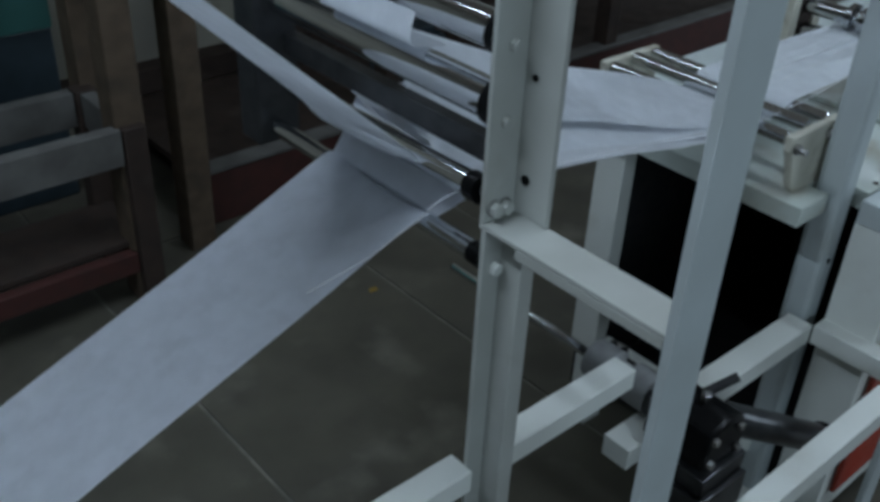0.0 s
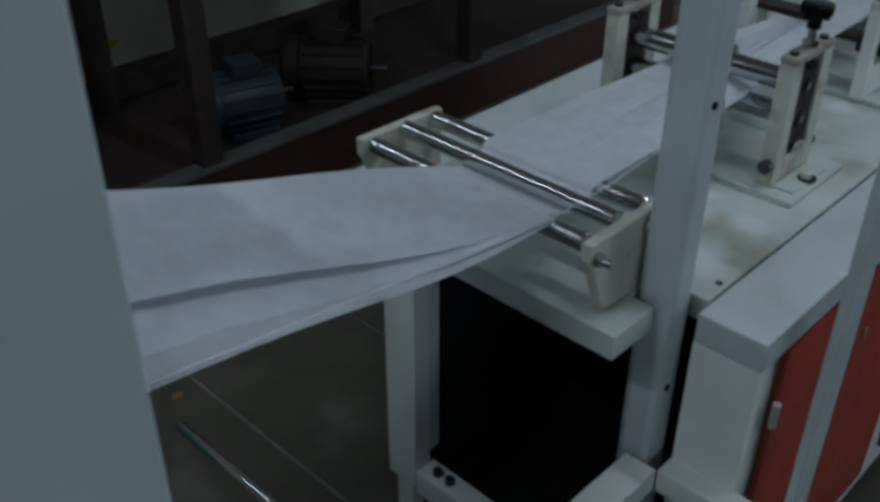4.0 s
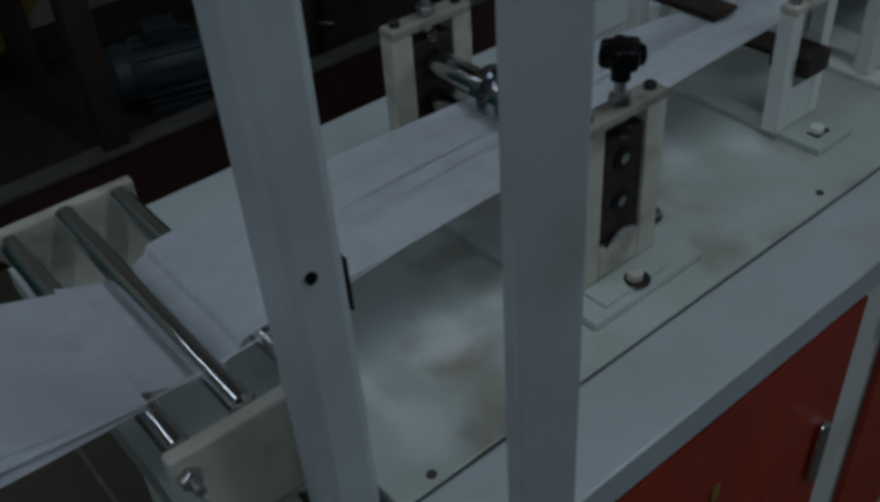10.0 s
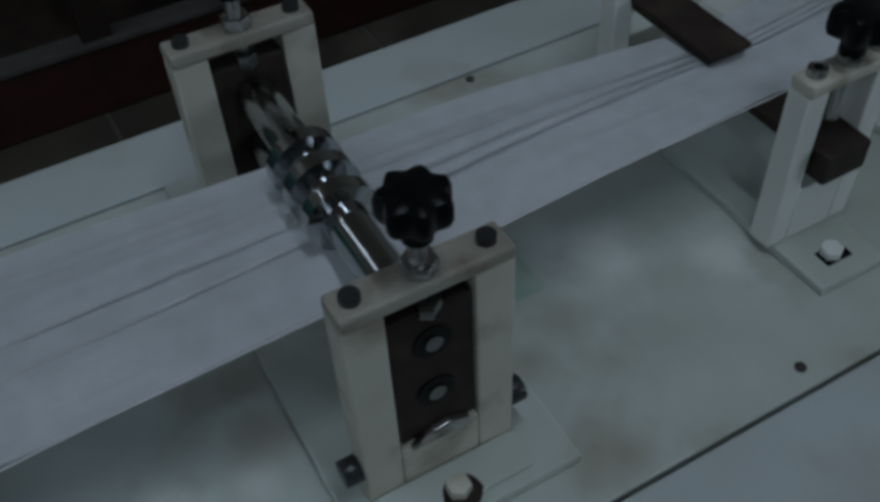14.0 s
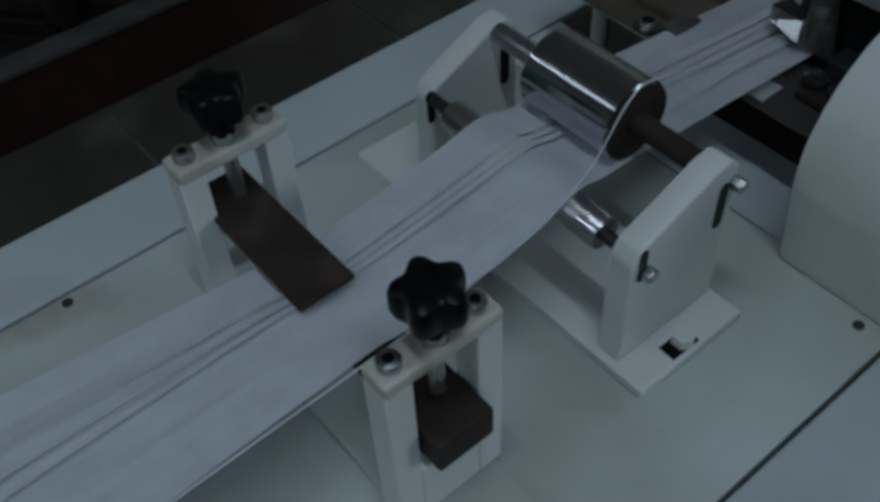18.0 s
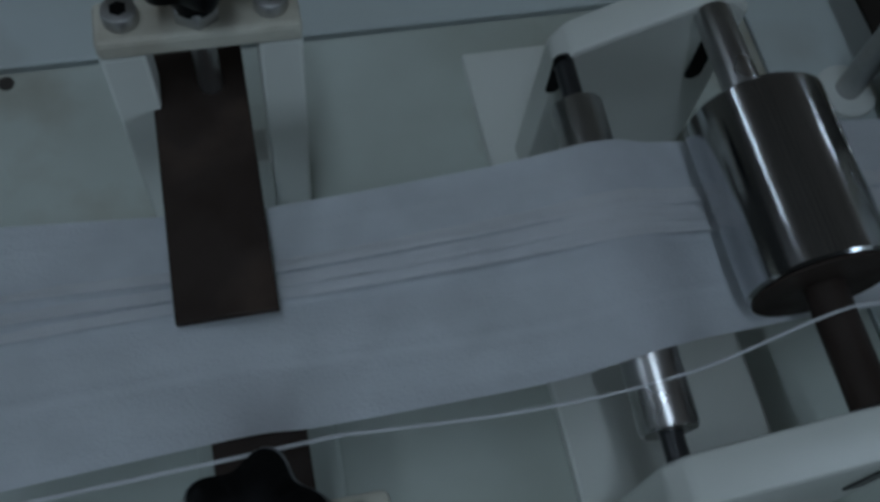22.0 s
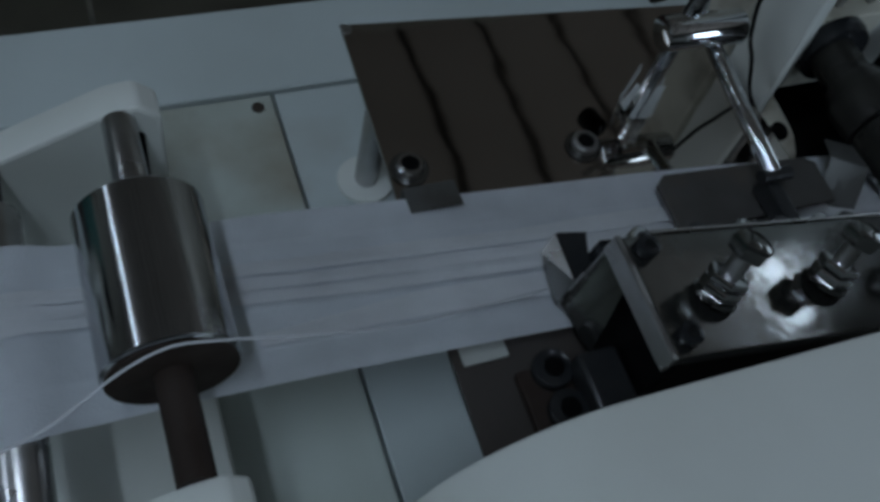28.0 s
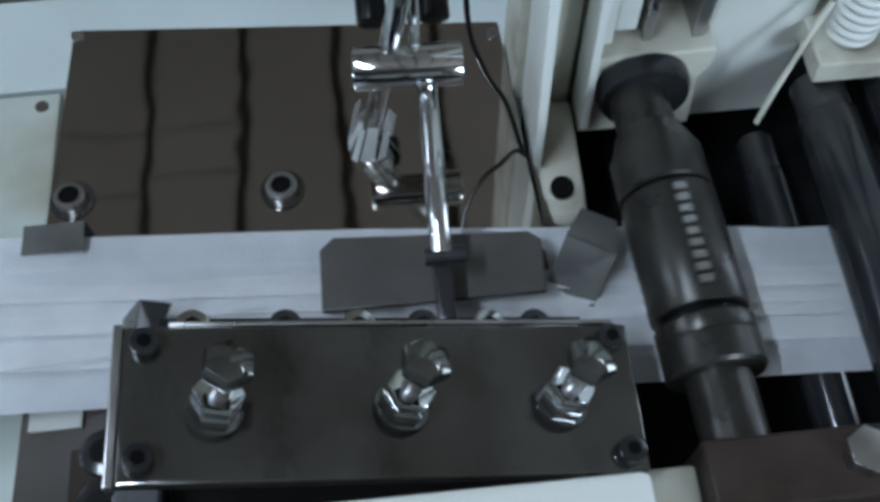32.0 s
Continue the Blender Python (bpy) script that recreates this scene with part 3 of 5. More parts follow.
# ---------------------------------------------------------------- folding bar stand
def folding_stand():
    t = thing("folding_bar_stand", (0, 0, TB), "cream upright stand with brown steel folding bars", "folding stand")
    part("base_plate", box(2.262, 2.338, 0.651, 1.03, 0, 0.010, 0.002), TOP, t, "white base plate")
    for y0, y1 in ((0.711, 0.734), (0.948, 0.971)):
        x0, x1 = 2.254, 2.346
        yoke(t, y0, y1, x0, x1, 0.010, 0.185, 0.021, 0.070, CREAM, WHITE)
        ym = (y0 + y1) / 2
        for x in (x0 + 0.013, x1 - 0.013):
            b = part("socket_screw", rod((x, ym, 0.185), (x, ym, 0.193), 0.008, 18, bev=0.001), BRUSHED, t)
            part("socket", rod((x, ym, 0.1928), (x, ym, 0.1936), 0.004, 6), BLACK, b)
        xm = (x0 + x1) / 2
        part("spindle", rod((xm, ym, 0.131), (xm, ym, 0.210), 0.006, 14), BRUSHED, t)
        part("lock_nut", hexagon((xm, ym, 0.1852), (0, 0, 1), 0.011, 0.010), BRUSHED, t)
        star_knob("knob", t, (xm, ym, 0.207), 0.0245, 0.027)
    part("folding_bar", box(2.271, 2.317, 0.834, 0.985, 0.1255, 0.131, 0.001), RUSTY, t, "brown steel bar reaching over the web")
    part("folding_bar", box(2.2725, 2.315, 0.838, 0.972, 0.1195, 0.1240, 0.001), RUSTY, t, "lower brown steel bar")
    part("clamp_block", slab([(2.277, 0.086), (2.324, 0.086), (2.324, 0.116), (2.277, 0.116)], "y", 0.694, 0.752, 0.003), RUSTY, t, "brown steel clamp block")
    part("folding_bar", box(2.279, 2.321, 0.7525, 0.805, 0.100, 0.110, 0.001), RUSTY, t, "brown steel bar under the web")
    part("hold_bolt", hexagon((2.297, 0.678, 0.010), (0, 0, 1), 0.010, 0.009), WHITE, t)
    part("slot", box(2.285, 2.313, 0.668, 0.685, 0.0095, 0.0107, 0), BLACK, t)
    return t


folding_stand()


# ---------------------------------------------------------------- tension roller stand
def tension_stand():
    t = thing("tension_roller_stand", (0, 0, TB), "white side plates on a base carrying tension rollers", "roller stand")
    part("base_plate", box(2.463, 2.584, 0.68, 1.05, 0, 0.010, 0.002), WHITE, t)
    prof = [(2.470, 0.010), (2.582, 0.010), (2.580, 0.155), (2.568, 0.166), (2.552, 0.164), (2.478, 0.135), (2.470, 0.122)]
    back = [(x + (0.010 if x < 2.5 else 0.0), z) for x, z in prof]
    for y0, y1 in ((0.712, 0.735), (0.950, 0.972)):
        part("side_plate", slab(prof if y0 < 0.8 else back, "y", y0, y1, 0.003), WHITE, t, "white sloped side plate")
    for y in (0.7116, 0.9496):
        s = part("slot", slab([(2.481 + 0.004 * math.cos(a), 0.118 + (0.012 if math.sin(a) > 0 else -0.012) + 0.004 * math.sin(a)) for a in np.linspace(0, 2 * math.pi, 16, endpoint=False)], "y", y - 0.0006, y + 0.0004, 0), BLACK, t)
        s = part("slot", slab([(2.565 + 0.005 * math.cos(a), 0.122 + (0.018 if math.sin(a) > 0 else -0.018) + 0.005 * math.sin(a)) for a in np.linspace(0, 2 * math.pi, 16, endpoint=False)], "y", y - 0.0006, y + 0.0004, 0), BLACK, t)
    part("adjust_screw", hexagon((2.484, 0.702, 0.111), (0, 1, 0), 0.006, 0.010), BRUSHED, t)
    part("hold_bolt", hexagon((2.524, 0.692, 0.010), (0, 0, 1), 0.010, 0.012), WHITE, t)
    part("hold_bolt", hexagon((2.524, 0.985, 0.010), (0, 0, 1), 0.010, 0.012), WHITE, t)
    part("adjust_screw", hexagon((2.574, 0.702, 0.142), (0, 1, 0), 0.006, 0.010), BRUSHED, t)
    part("slot", box(2.505, 2.535, 0.684, 0.700, 0.0095, 0.0107, 0), BLACK, t)
    part("axle", rod((2.556, 0.889, 0.158), (2.556, 0.9495, 0.158), 0.0095, 20, bev=0.002), BRUSHED, t)
    part("axle", rod((2.556, 0.735, 0.158), (2.556, 0.792, 0.158), 0.0095, 20), RUSTY, t, "rusty brown axle")
    return t


tension_stand()
R3 = thing("tension_roller", (2.556, 0.793, TB + 0.158), "large polished chrome tension roller on a steel axle", "roller")
part("barrel", turned([(0, 0.024), (0, 0.0315), (0.002, 0.034), (0.092, 0.034), (0.094, 0.032), (0.094, 0.012)], (0, 0, 0), (0, 1, 0), 56), DIMCHROME, R3)
part("end_ring", turned([(0, 0.0242), (0, 0.0325), (0.0012, 0.0325), (0.0012, 0.0242)], (0, -0.0013, 0), (0, 1, 0), 48), RUSTY, R3, "dark end ring")
part("bearing", turned([(0, 0.0100), (0, 0.0238), (0.0015, 0.0238), (0.0015, 0.0100)], (0, 0.002, 0), (0, 1, 0), 40), BLACK, R3)
R4 = thing("idle_roller", (2.485, 0.748, TB + 0.1265), "small bright steel idle roller beneath the web", "roller")
part("barrel", turned([(0, 0.010), (0, 0.0128), (0.002, 0.0138), (0.173, 0.0138), (0.175, 0.0128), (0.175, 0.006)], (0, 0, 0), (0, 1, 0), 40), BRUSHED, R4)
part("journal", rod((0, -0.013, 0), (0, 0.205, 0), 0.0055, 16), DARK, R4)
R4.matrix_world = pose(2.4795, 0.748, TB + 0.1235, 0.8, 0, -1.1)


# ---------------------------------------------------------------- fabric web
def web():
    t = thing("fabric_web", (0, 0, 0), "white nonwoven fabric web folded into running pleats", "fabric web")
    xs = (1.4, 1.75, 2.0, 2.3, 2.45, 2.68, 3.2)
    creases = ((0.12, 0.16, 0.24, 0.28, 0.22, 0.20, 0.20), (0.30, 0.36, 0.44, 0.545, 0.52, 0.40, 0.36), (0.46, 0.52, 0.55, 0.60, 0.585, 0.49, 0.45), (0.62, 0.68, 0.68, 0.67, 0.66, 0.59, 0.56), (0.82, 0.84, 0.86, 0.88, 0.86, 0.8, 0.78))

    def pleats(u, v, x):
        amp = min(max((x - 1.47) / 0.35, 0.0), 1.0)
        z = 0.0
        for k, row in enumerate(creases):
            c = float(np.interp(x, xs, row))
            h = (0.0008, 0.0010, 0.0010, 0.0010, 0.0006)[k]
            d = v - c
            z += h * (1.0 / (1.0 + math.exp(-d * 220)) - max(0.0, 1.0 - abs(d - 0.05) / 0.12) * 0.5)
        soft = float(np.interp(x, (1.5, 1.7, 2.1, 2.3), (0.0, 1.0, 0.6, 0.0)))
        z += 0.0022 * math.sin(7 * x + 4 * v) * math.sin(5.3 * x - 2 * v) + (0.0010 + 0.0012 * soft) * noise.noise((x * 7, v * 9, 1.0))
        z += soft * (0.0026 * math.sin(15 * v + 2.2 * x) + 0.0016 * noise.noise((x * 4, v * 16, 4.0)))
        near = min(abs(x - p) for p in (1.453, 1.515, 1.897, 2.30, 2.482, 2.56, 3.165, 3.195))
        return amp * (z - 0.002) * min(1.0, 0.25 + near / 0.05)

    line = [(1.398, 0.755, TB + 0.1170, 0.940, TB + 0.1170), (1.425, 0.755, TB + 0.1050, 0.940, TB + 0.1050), (1.459, 0.754, TB + 0.0955, 0.941, TB + 0.0955), (1.490, 0.754, TB + 0.1050, 0.942, TB + 0.1050),
            (1.520, 0.753, TB + 0.1175, 0.942, TB + 0.1175), (1.700, 0.748, TB + 0.1250, 0.924, TB + 0.1265), (1.887, 0.751, TB + 0.1297, 0.909, TB + 0.1312), (1.907, 0.753, TB + 0.1297, 0.908, TB + 0.1312),
            (2.100, 0.770, TB + 0.1250, 0.902, TB + 0.1265), (2.280, 0.782, TB + 0.1160, 0.895, TB + 0.1160), (2.330, 0.781, TB + 0.1160, 0.894, TB + 0.1160), (2.430, 0.779, TB + 0.1300, 0.892, TB + 0.1300),
            (2.483, 0.782, TB + 0.1405, 0.892, TB + 0.1405), (2.515, 0.787, TB + 0.1320, 0.891, TB + 0.1320), (2.560, 0.790, TB + 0.1235, 0.893, TB + 0.1235), (2.620, 0.792, TB + 0.1170, 0.897, TB + 0.1170),
            (2.760, 0.790, TB + 0.1060, 0.892, TB + 0.1060), (2.900, 0.786, TB + 0.0980, 0.887, TB + 0.0980), (3.084, 0.783, TB + 0.0810, 0.878, TB + 0.0810), (3.165, 0.782, TB + 0.0715, 0.875, TB + 0.0715),
            (3.200, 0.781, TB + 0.0705, 0.874, TB + 0.0705), (3.290, 0.780, TB + 0.0780, 0.870, TB + 0.0780)]
    part("pleated_sheet", ribbon(fine(line, 12), 90, pleats, 0.0010), WEB, t)

    rest = [tuple(s) for s in fine(line, 12)]

    def flap(row, width, lift, start):
        """A fold lying on the web: its rear edge is sewn in, its front edge stands off."""
        out = []
        for x, y0, z0, y1, z1 in rest:
            if start < x < 3.19:
                v = float(np.interp(x, xs, row))
                ease = min(max((x - start) / 0.6, 0.0), 1.0) if start < 2 else min((x - start) / 0.1, 1.0)
                near = min(abs(x - p) for p in (1.897, 2.482, 2.558))
                h = lift * ease * min(1.0, 0.3 + near / 0.06)
                w = width * (0.4 + 0.6 * ease) * float(np.interp(x, (2.35, 2.8), (1.0, 1.7)))
                y, z = y0 + (y1 - y0) * v, z0 + (z1 - z0) * v
                out.append((x, y, z + 0.0012 + h, y + w, z + 0.0006))
        return ribbon(out, 5, lambda u, v, x: 0.0004 * math.sin(40 * x) + 0.0003 * math.sin(23 * x + 9 * v), 0.0007)

    for row, w, l, x0 in zip(creases[:4], (0.012, 0.0085, 0.0085, 0.0085), (0.0042, 0.0046, 0.0044, 0.0044), (2.6, 1.56, 1.56, 1.56)):
        part("pleat", flap(row, w, l, x0), DENSE, t, "folded pleat on the web")

    def soft(u, v, x):
        return 0.006 * math.sin(3.0 * v + 6 * u) * (1 - u) * u * 4 + 0.004 * math.sin(14 * v + 3 * u) * (1 - u)

    part("ply", ribbon(fine([(0.69, 0.698, 1.035, 0.93, 1.075), (0.95, 0.712, 0.985, 0.93, 1.03), (1.2, 0.726, 0.938, 0.93, 0.965), (1.398, 0.735, TB + 0.1155, 0.93, TB + 0.116)], 10), 40, soft), WEB, t, "lower ply of loose fabric")
    part("ply", ribbon(fine([(0.69, 0.738, 1.047, 0.875, 1.11), (0.95, 0.742, 0.997, 0.888, 1.052), (1.2, 0.740, 0.944, 0.91, 0.976), (1.398, 0.737, TB + 0.117, 0.929, TB + 0.1178)], 10), 40, lambda u, v, x: soft(u, v + 0.3, x)), WEB, t, "middle ply of loose fabric")
    part("ply", ribbon(fine([(0.69, 0.790, 1.082, 0.865, 1.187), (0.95, 0.778, 1.016, 0.892, 1.080), (1.2, 0.757, 0.953, 0.915, 0.988), (1.398, 0.740, TB + 0.1185, 0.928, TB + 0.1195)], 10), 40, soft), WEB, t, "upper ply of loose fabric")
    part("feed_sheet", ribbon(fine([(-0.45, 0.735, 2.076, 0.94, 2.076), (0.1, 0.735, 1.570, 0.94, 1.570), (0.4, 0.732, 1.294, 0.94, 1.294), (0.60, 0.730, 1.113, 0.94, 1.104), (0.638, 0.729, 1.074, 0.94, 1.060), (0.656, 0.729, 1.059, 0.94, 1.041), (0.676, 0.729, 1.058, 0.94, 1.037), (0.70, 0.735, 1.056, 0.94, 1.05)], 8), 24, lambda u, v, x: 0.003 * math.sin(5 * u + 3 * v)), WEB, t, "second feed sheet coming down to the roller")
    part("roller_wrap", ribbon(fine([(0.70, 0.76, 1.19, 0.93, 1.19), (0.668, 0.76, 1.1945, 0.93, 1.1945), (0.645, 0.76, 1.205, 0.93, 1.205), (0.652, 0.76, 1.24, 0.93, 1.24), (0.67, 0.76, 1.268, 0.93, 1.268), (0.8, 0.76, 1.32, 0.93, 1.32)], 8), 16, lambda u, v, x: 0.0), WEB, t, "fabric passing between the upper rollers")
    part("supply_sheet", ribbon(fine([(-0.75, 0.726, 0.45, 0.926, 0.45), (-0.2, 0.727, 0.655, 0.926, 0.655), (0.2, 0.728, 0.826, 0.926, 0.826), (0.45, 0.728, 0.925, 0.926, 0.925), (0.63, 0.728, 0.999, 0.926, 0.999), (0.662, 0.722, 1.003, 0.926, 1.006), (0.70, 0.702, 1.031, 0.93, 1.068)], 10), 30, lambda u, v, x: 0.004 * math.sin(5 * u + 3 * v)), THIN, t, "supply sheet rising from the roll")
    return t


web()


# ---------------------------------------------------------------- unwind frame
def unwind_frame():
    t = thing("unwind_frame", (0, 0, 0), "white welded steel frame of posts and rails", "machine frame")
    p = part("post", box(0.631, 0.6765, 0.616, 0.622, 1.051, 1.75, 0.001), AGED, t)
    part("post_flange", box(0.677, 0.683, 0.568, 0.622, 1.051, 1.75, 0.001), AGED, p)
    for z in (1.095, 1.21, 1.30, 1.40):
        part("bolt_hole", rod((0.6752, 0.603, z), (0.6768, 0.603, z), 0.006 if z < 1.2 else 0.004, 12), BLACK, p)
    for x, z in ((0.645, 1.066), (0.660, 1.064)):
        b = part("bolt", hexagon((x, 0.606, z), (0, 1, 0), 0.008, 0.010), AGED, p)
        part("washer", rod((x, 0.6145, z), (x, 0.6158, z), 0.0105, 16), BRUSHED, b)
    for x, z in ((0.652, 1.165), (0.655, 1.245)):
        part("bolt", hexagon((x, 0.609, z), (0, 1, 0), 0.007, 0.007), AGED, p)
    q = part("post", box(0.631, 0.659, 0.612, 0.618, 0.0, 1.0435, 0.001), AGED, t)
    part("post_flange", box(0.6595, 0.683, 0.582, 0.618, 0.0, 1.0435, 0.002), AGED, q)
    part("bolt", hexagon((0.648, 0.603, 0.992), (0, 1, 0), 0.008, 0.009), WHITE, q)
    c = part("crossbar", box(0.631, 0.683, 0.3745, 0.622, 1.0442, 1.050, 0.001), AGED, t)
    part("crossbar_flange", box(0.677, 0.683, 0.3745, 0.567, 1.002, 1.0437, 0.001), AGED, c)
    part("crossbar_flange", box(0.631, 0.6345, 0.3745, 0.567, 1.032, 1.0437, 0.001), AGED, c)
    part("post", slab([(0.628, 0.362), (0.677, 0.357), (0.679, 0.369), (0.630, 0.374)], "z", 0.0, 1.75, 0.001), BLUISH, t)
    p = part("post", box(1.480, 1.532, 0.607, 0.660, 0.0, 1.75, 0.011), BLUISH, t)
    part("latch_slot", box(1.5322, 1.534, 0.612, 0.622, 1.02, 1.07, 0.0), BLACK, p)
    for z in (0.665, 1.075):
        part("bolt_hole", rod((1.5, 0.6045, z), (1.5, 0.6068, z), 0.005, 12), BLACK, p)
    part("post", box(1.514, 1.566, 0.412, 0.425, 0.0, 1.75, 0.003), BLUISH, t)
    part("rail", box(0.40, 0.6305, 0.60, 0.64, 0.665, 0.70, 0.002), WHITE, t)
    part("rail", box(0.6835, 0.95, 0.60, 0.64, 0.665, 0.70, 0.002), WHITE, t)
    part("rail", box(0.95, 1.4685, 0.585, 0.635, 0.51, 0.55, 0.002), WHITE, t)
    part("rail", box(1.469, 1.5085, 0.4255, 0.584, 0.51, 0.55, 0.002), WHITE, t)
    part("rail", box(0.80, 1.5115, 0.385, 0.425, 0.51, 0.55, 0.002), WHITE, t)
    part("rail", box(0.6835, 1.479, 0.59, 0.63, 0.06, 0.10, 0.002), WHITE, t)
    part("rail", box(0.6925, 1.5115, 0.36, 0.40, 0.06, 0.10, 0.002), WHITE, t)
    part("rear_post", box(0.63, 0.696, 1.06, 1.11, 0.965, 1.75, 0.003), DARK, t, "black rear post")
    part("rear_rail", box(0.675, 0.695, 0.66, 1.0595, 1.09, 1.12, 0.002), DARK, t, "black crossbar behind the rollers")
    return t


unwind_frame()


def deflector(x, z, r, lab, turn=0.0, dip=0.0):
    t = thing("deflector_roller", (x, 0.64, z), lab, "roller", "deflector rollers")
    t.matrix_world = pose(x, 0.64, z, dip, 0, turn)
    part("barrel", turned([(0, r * 0.5), (0.002, r), (0.40, r), (0.402, r * 0.5)], (0, 0.012, 0), (0, 1, 0), 32), CHROME, t)
    part("end_cap", rod((0, -0.008, 0), (0, 0.0115, 0), r * 1.15, 24), BLACK, t, "black end cap")
    part("journal", rod((0, -0.02, 0), (0, 0.43, 0), r * 0.4, 12), DARK, t)


deflector(0.655, 0.990, 0.012, "thin chrome deflector roller below the web")
deflector(0.645, 1.080, 0.0145, "chrome deflector roller over the supply sheet", -5.5, -5.0)
deflector(0.67, 1.17, 0.022, "thick chrome roller carrying the upper ply")
deflector(0.67, 1.245, 0.02, "chrome roller at the top of the frame")


def gear_motor():
    t = thing("gear_motor", (1.046, 0.52, 0.0), "black gear motor with grey coupling and bright shaft", "motor")
    g = part("gearbox", slab([(-0.045, 0.545), (0.05, 0.54), (0.06, 0.565), (0.05, 0.612), (0.01, 0.625), (-0.04, 0.615)], "y", -0.03, 0.085, 0.008), BLACK, t, "oily black gearbox")
    for x, z in ((-0.03, 0.558), (0.036, 0.556), (-0.03, 0.603), (0.034, 0.6)):
        part("cover_bolt", hexagon((x, -0.038, z), (0, 1, 0), 0.007, 0.009), BRUSHED, g)
    part("filler_plug", hexagon((0.01, 0.02, 0.622), (0, 0, 1), 0.009, 0.018), BRUSHED, g)
    part("lever", rod((0.02, 0.05, 0.60), (0.075, 0.01, 0.645), 0.008, 12), DARK, g)
    p, q = Vector((0.055, 0.01, 0.575)), Vector((0.30, -0.05, 0.43))
    b = part("stator", rod(p, q, 0.026, 28, bev=0.005), DARK, t)
    part("end_bell", rod(q, q + (q - p) * 0.12, 0.030, 28, bev=0.004), BLACK, b)
    k = part("coupling", turned([(0, 0.018), (0.0, 0.034), (0.045, 0.034), (0.05, 0.022), (0.075, 0.022), (0.08, 0.034), (0.125, 0.034), (0.125, 0.012)], (0, 0.10, 0.585), (0, 1, 0), 28), GREYCAST, t, "grey cast shaft coupling")
    for a in (0.3, 2.4, 4.5):
        part("coupling_bolt", rod((0.026 * math.cos(a), 0.092, 0.585 + 0.026 * math.sin(a)), (0.026 * math.cos(a), 0.24, 0.585 + 0.026 * math.sin(a)), 0.006, 10), DARK, k)
    part("drive_shaft", rod((0, 0.225, 0.582), (0, 0.575, 0.578), 0.0085, 18, bev=0.001), CHROME, t, "bright chrome drive shaft")
    part("mount", box(-0.05, 0.06, -0.04, 0.08, 0.505, 0.539, 0.003), DARK, t)
    part("stand", box(-0.06, 0.06, -0.05, 0.05, 0.0, 0.504, 0.003), DARK, t)
    return t


gear_motor()


# ---------------------------------------------------------------- sealing head
def steel_tray():
    t = thing("steel_tray", (0, 0, TB), "polished steel tray plate on posts beside the web", "tray")
    part("sheet", slab([(2.716, 0.895), (3.012, 0.880), (3.005, 1.04), (2.722, 1.063)], "z", 0.087, 0.090, 0.0008), MIRROR, t)
    part("bed_plate", slab([(2.712, 0.704), (3.012, 0.704), (3.012, 0.879), (2.7155, 0.894)], "z", 0.0865, 0.0890, 0.0008), BED, t, "dull brown steel bed plate under the web")
    part("shim", box(2.719, 2.748, 0.785, 0.805, 0.0903, 0.0925, 0.0006), AGED, t, "pale shim plate under the web")
    tab = part("corner_tab", box(2.714, 2.749, 0.882, 0.901, 0.1125, 0.1138, 0.0005), WORN, t, "grubby bent corner tab")
    part("riser", box(2.714, 2.749, 0.8996, 0.901, 0.0902, 0.1123, 0.0003), WORN, tab)
    for x, y in ((2.7315, 0.9295), (2.859, 0.9235)):
        part("washer", rod((x, y, 0.0902), (x, y, 0.0915), 0.0135, 28), OILY, t)
        b = part("bush", turned([(0, 0.0095), (0.005, 0.0095), (0.006, 0.0085), (0.006, 0.0062), (0.002, 0.0062)], (x, y, 0.0916), (0, 0, 1), 24), BRUSHED, t)
        part("socket", rod((x, y, 0.0917), (x, y, 0.0965), 0.0060, 16), BLACK, b)
    for x, y in ((2.725, 1.057), (3.0, 1.03)):
        part("screw", rod((x, y, 0.09), (x, y, 0.092), 0.004, 12), BRUSHED, t)
    for x, y in ((2.728, 0.985), (2.97, 0.965)):
        part("support_post", rod((x, y, 0.006), (x, y, 0.0868), 0.009, 18), BRUSHED, t)
        part("foot", rod((x, y, 0.0), (x, y, 0.006), 0.022, 24, bev=0.002), WHITE, t)
    return t


steel_tray()


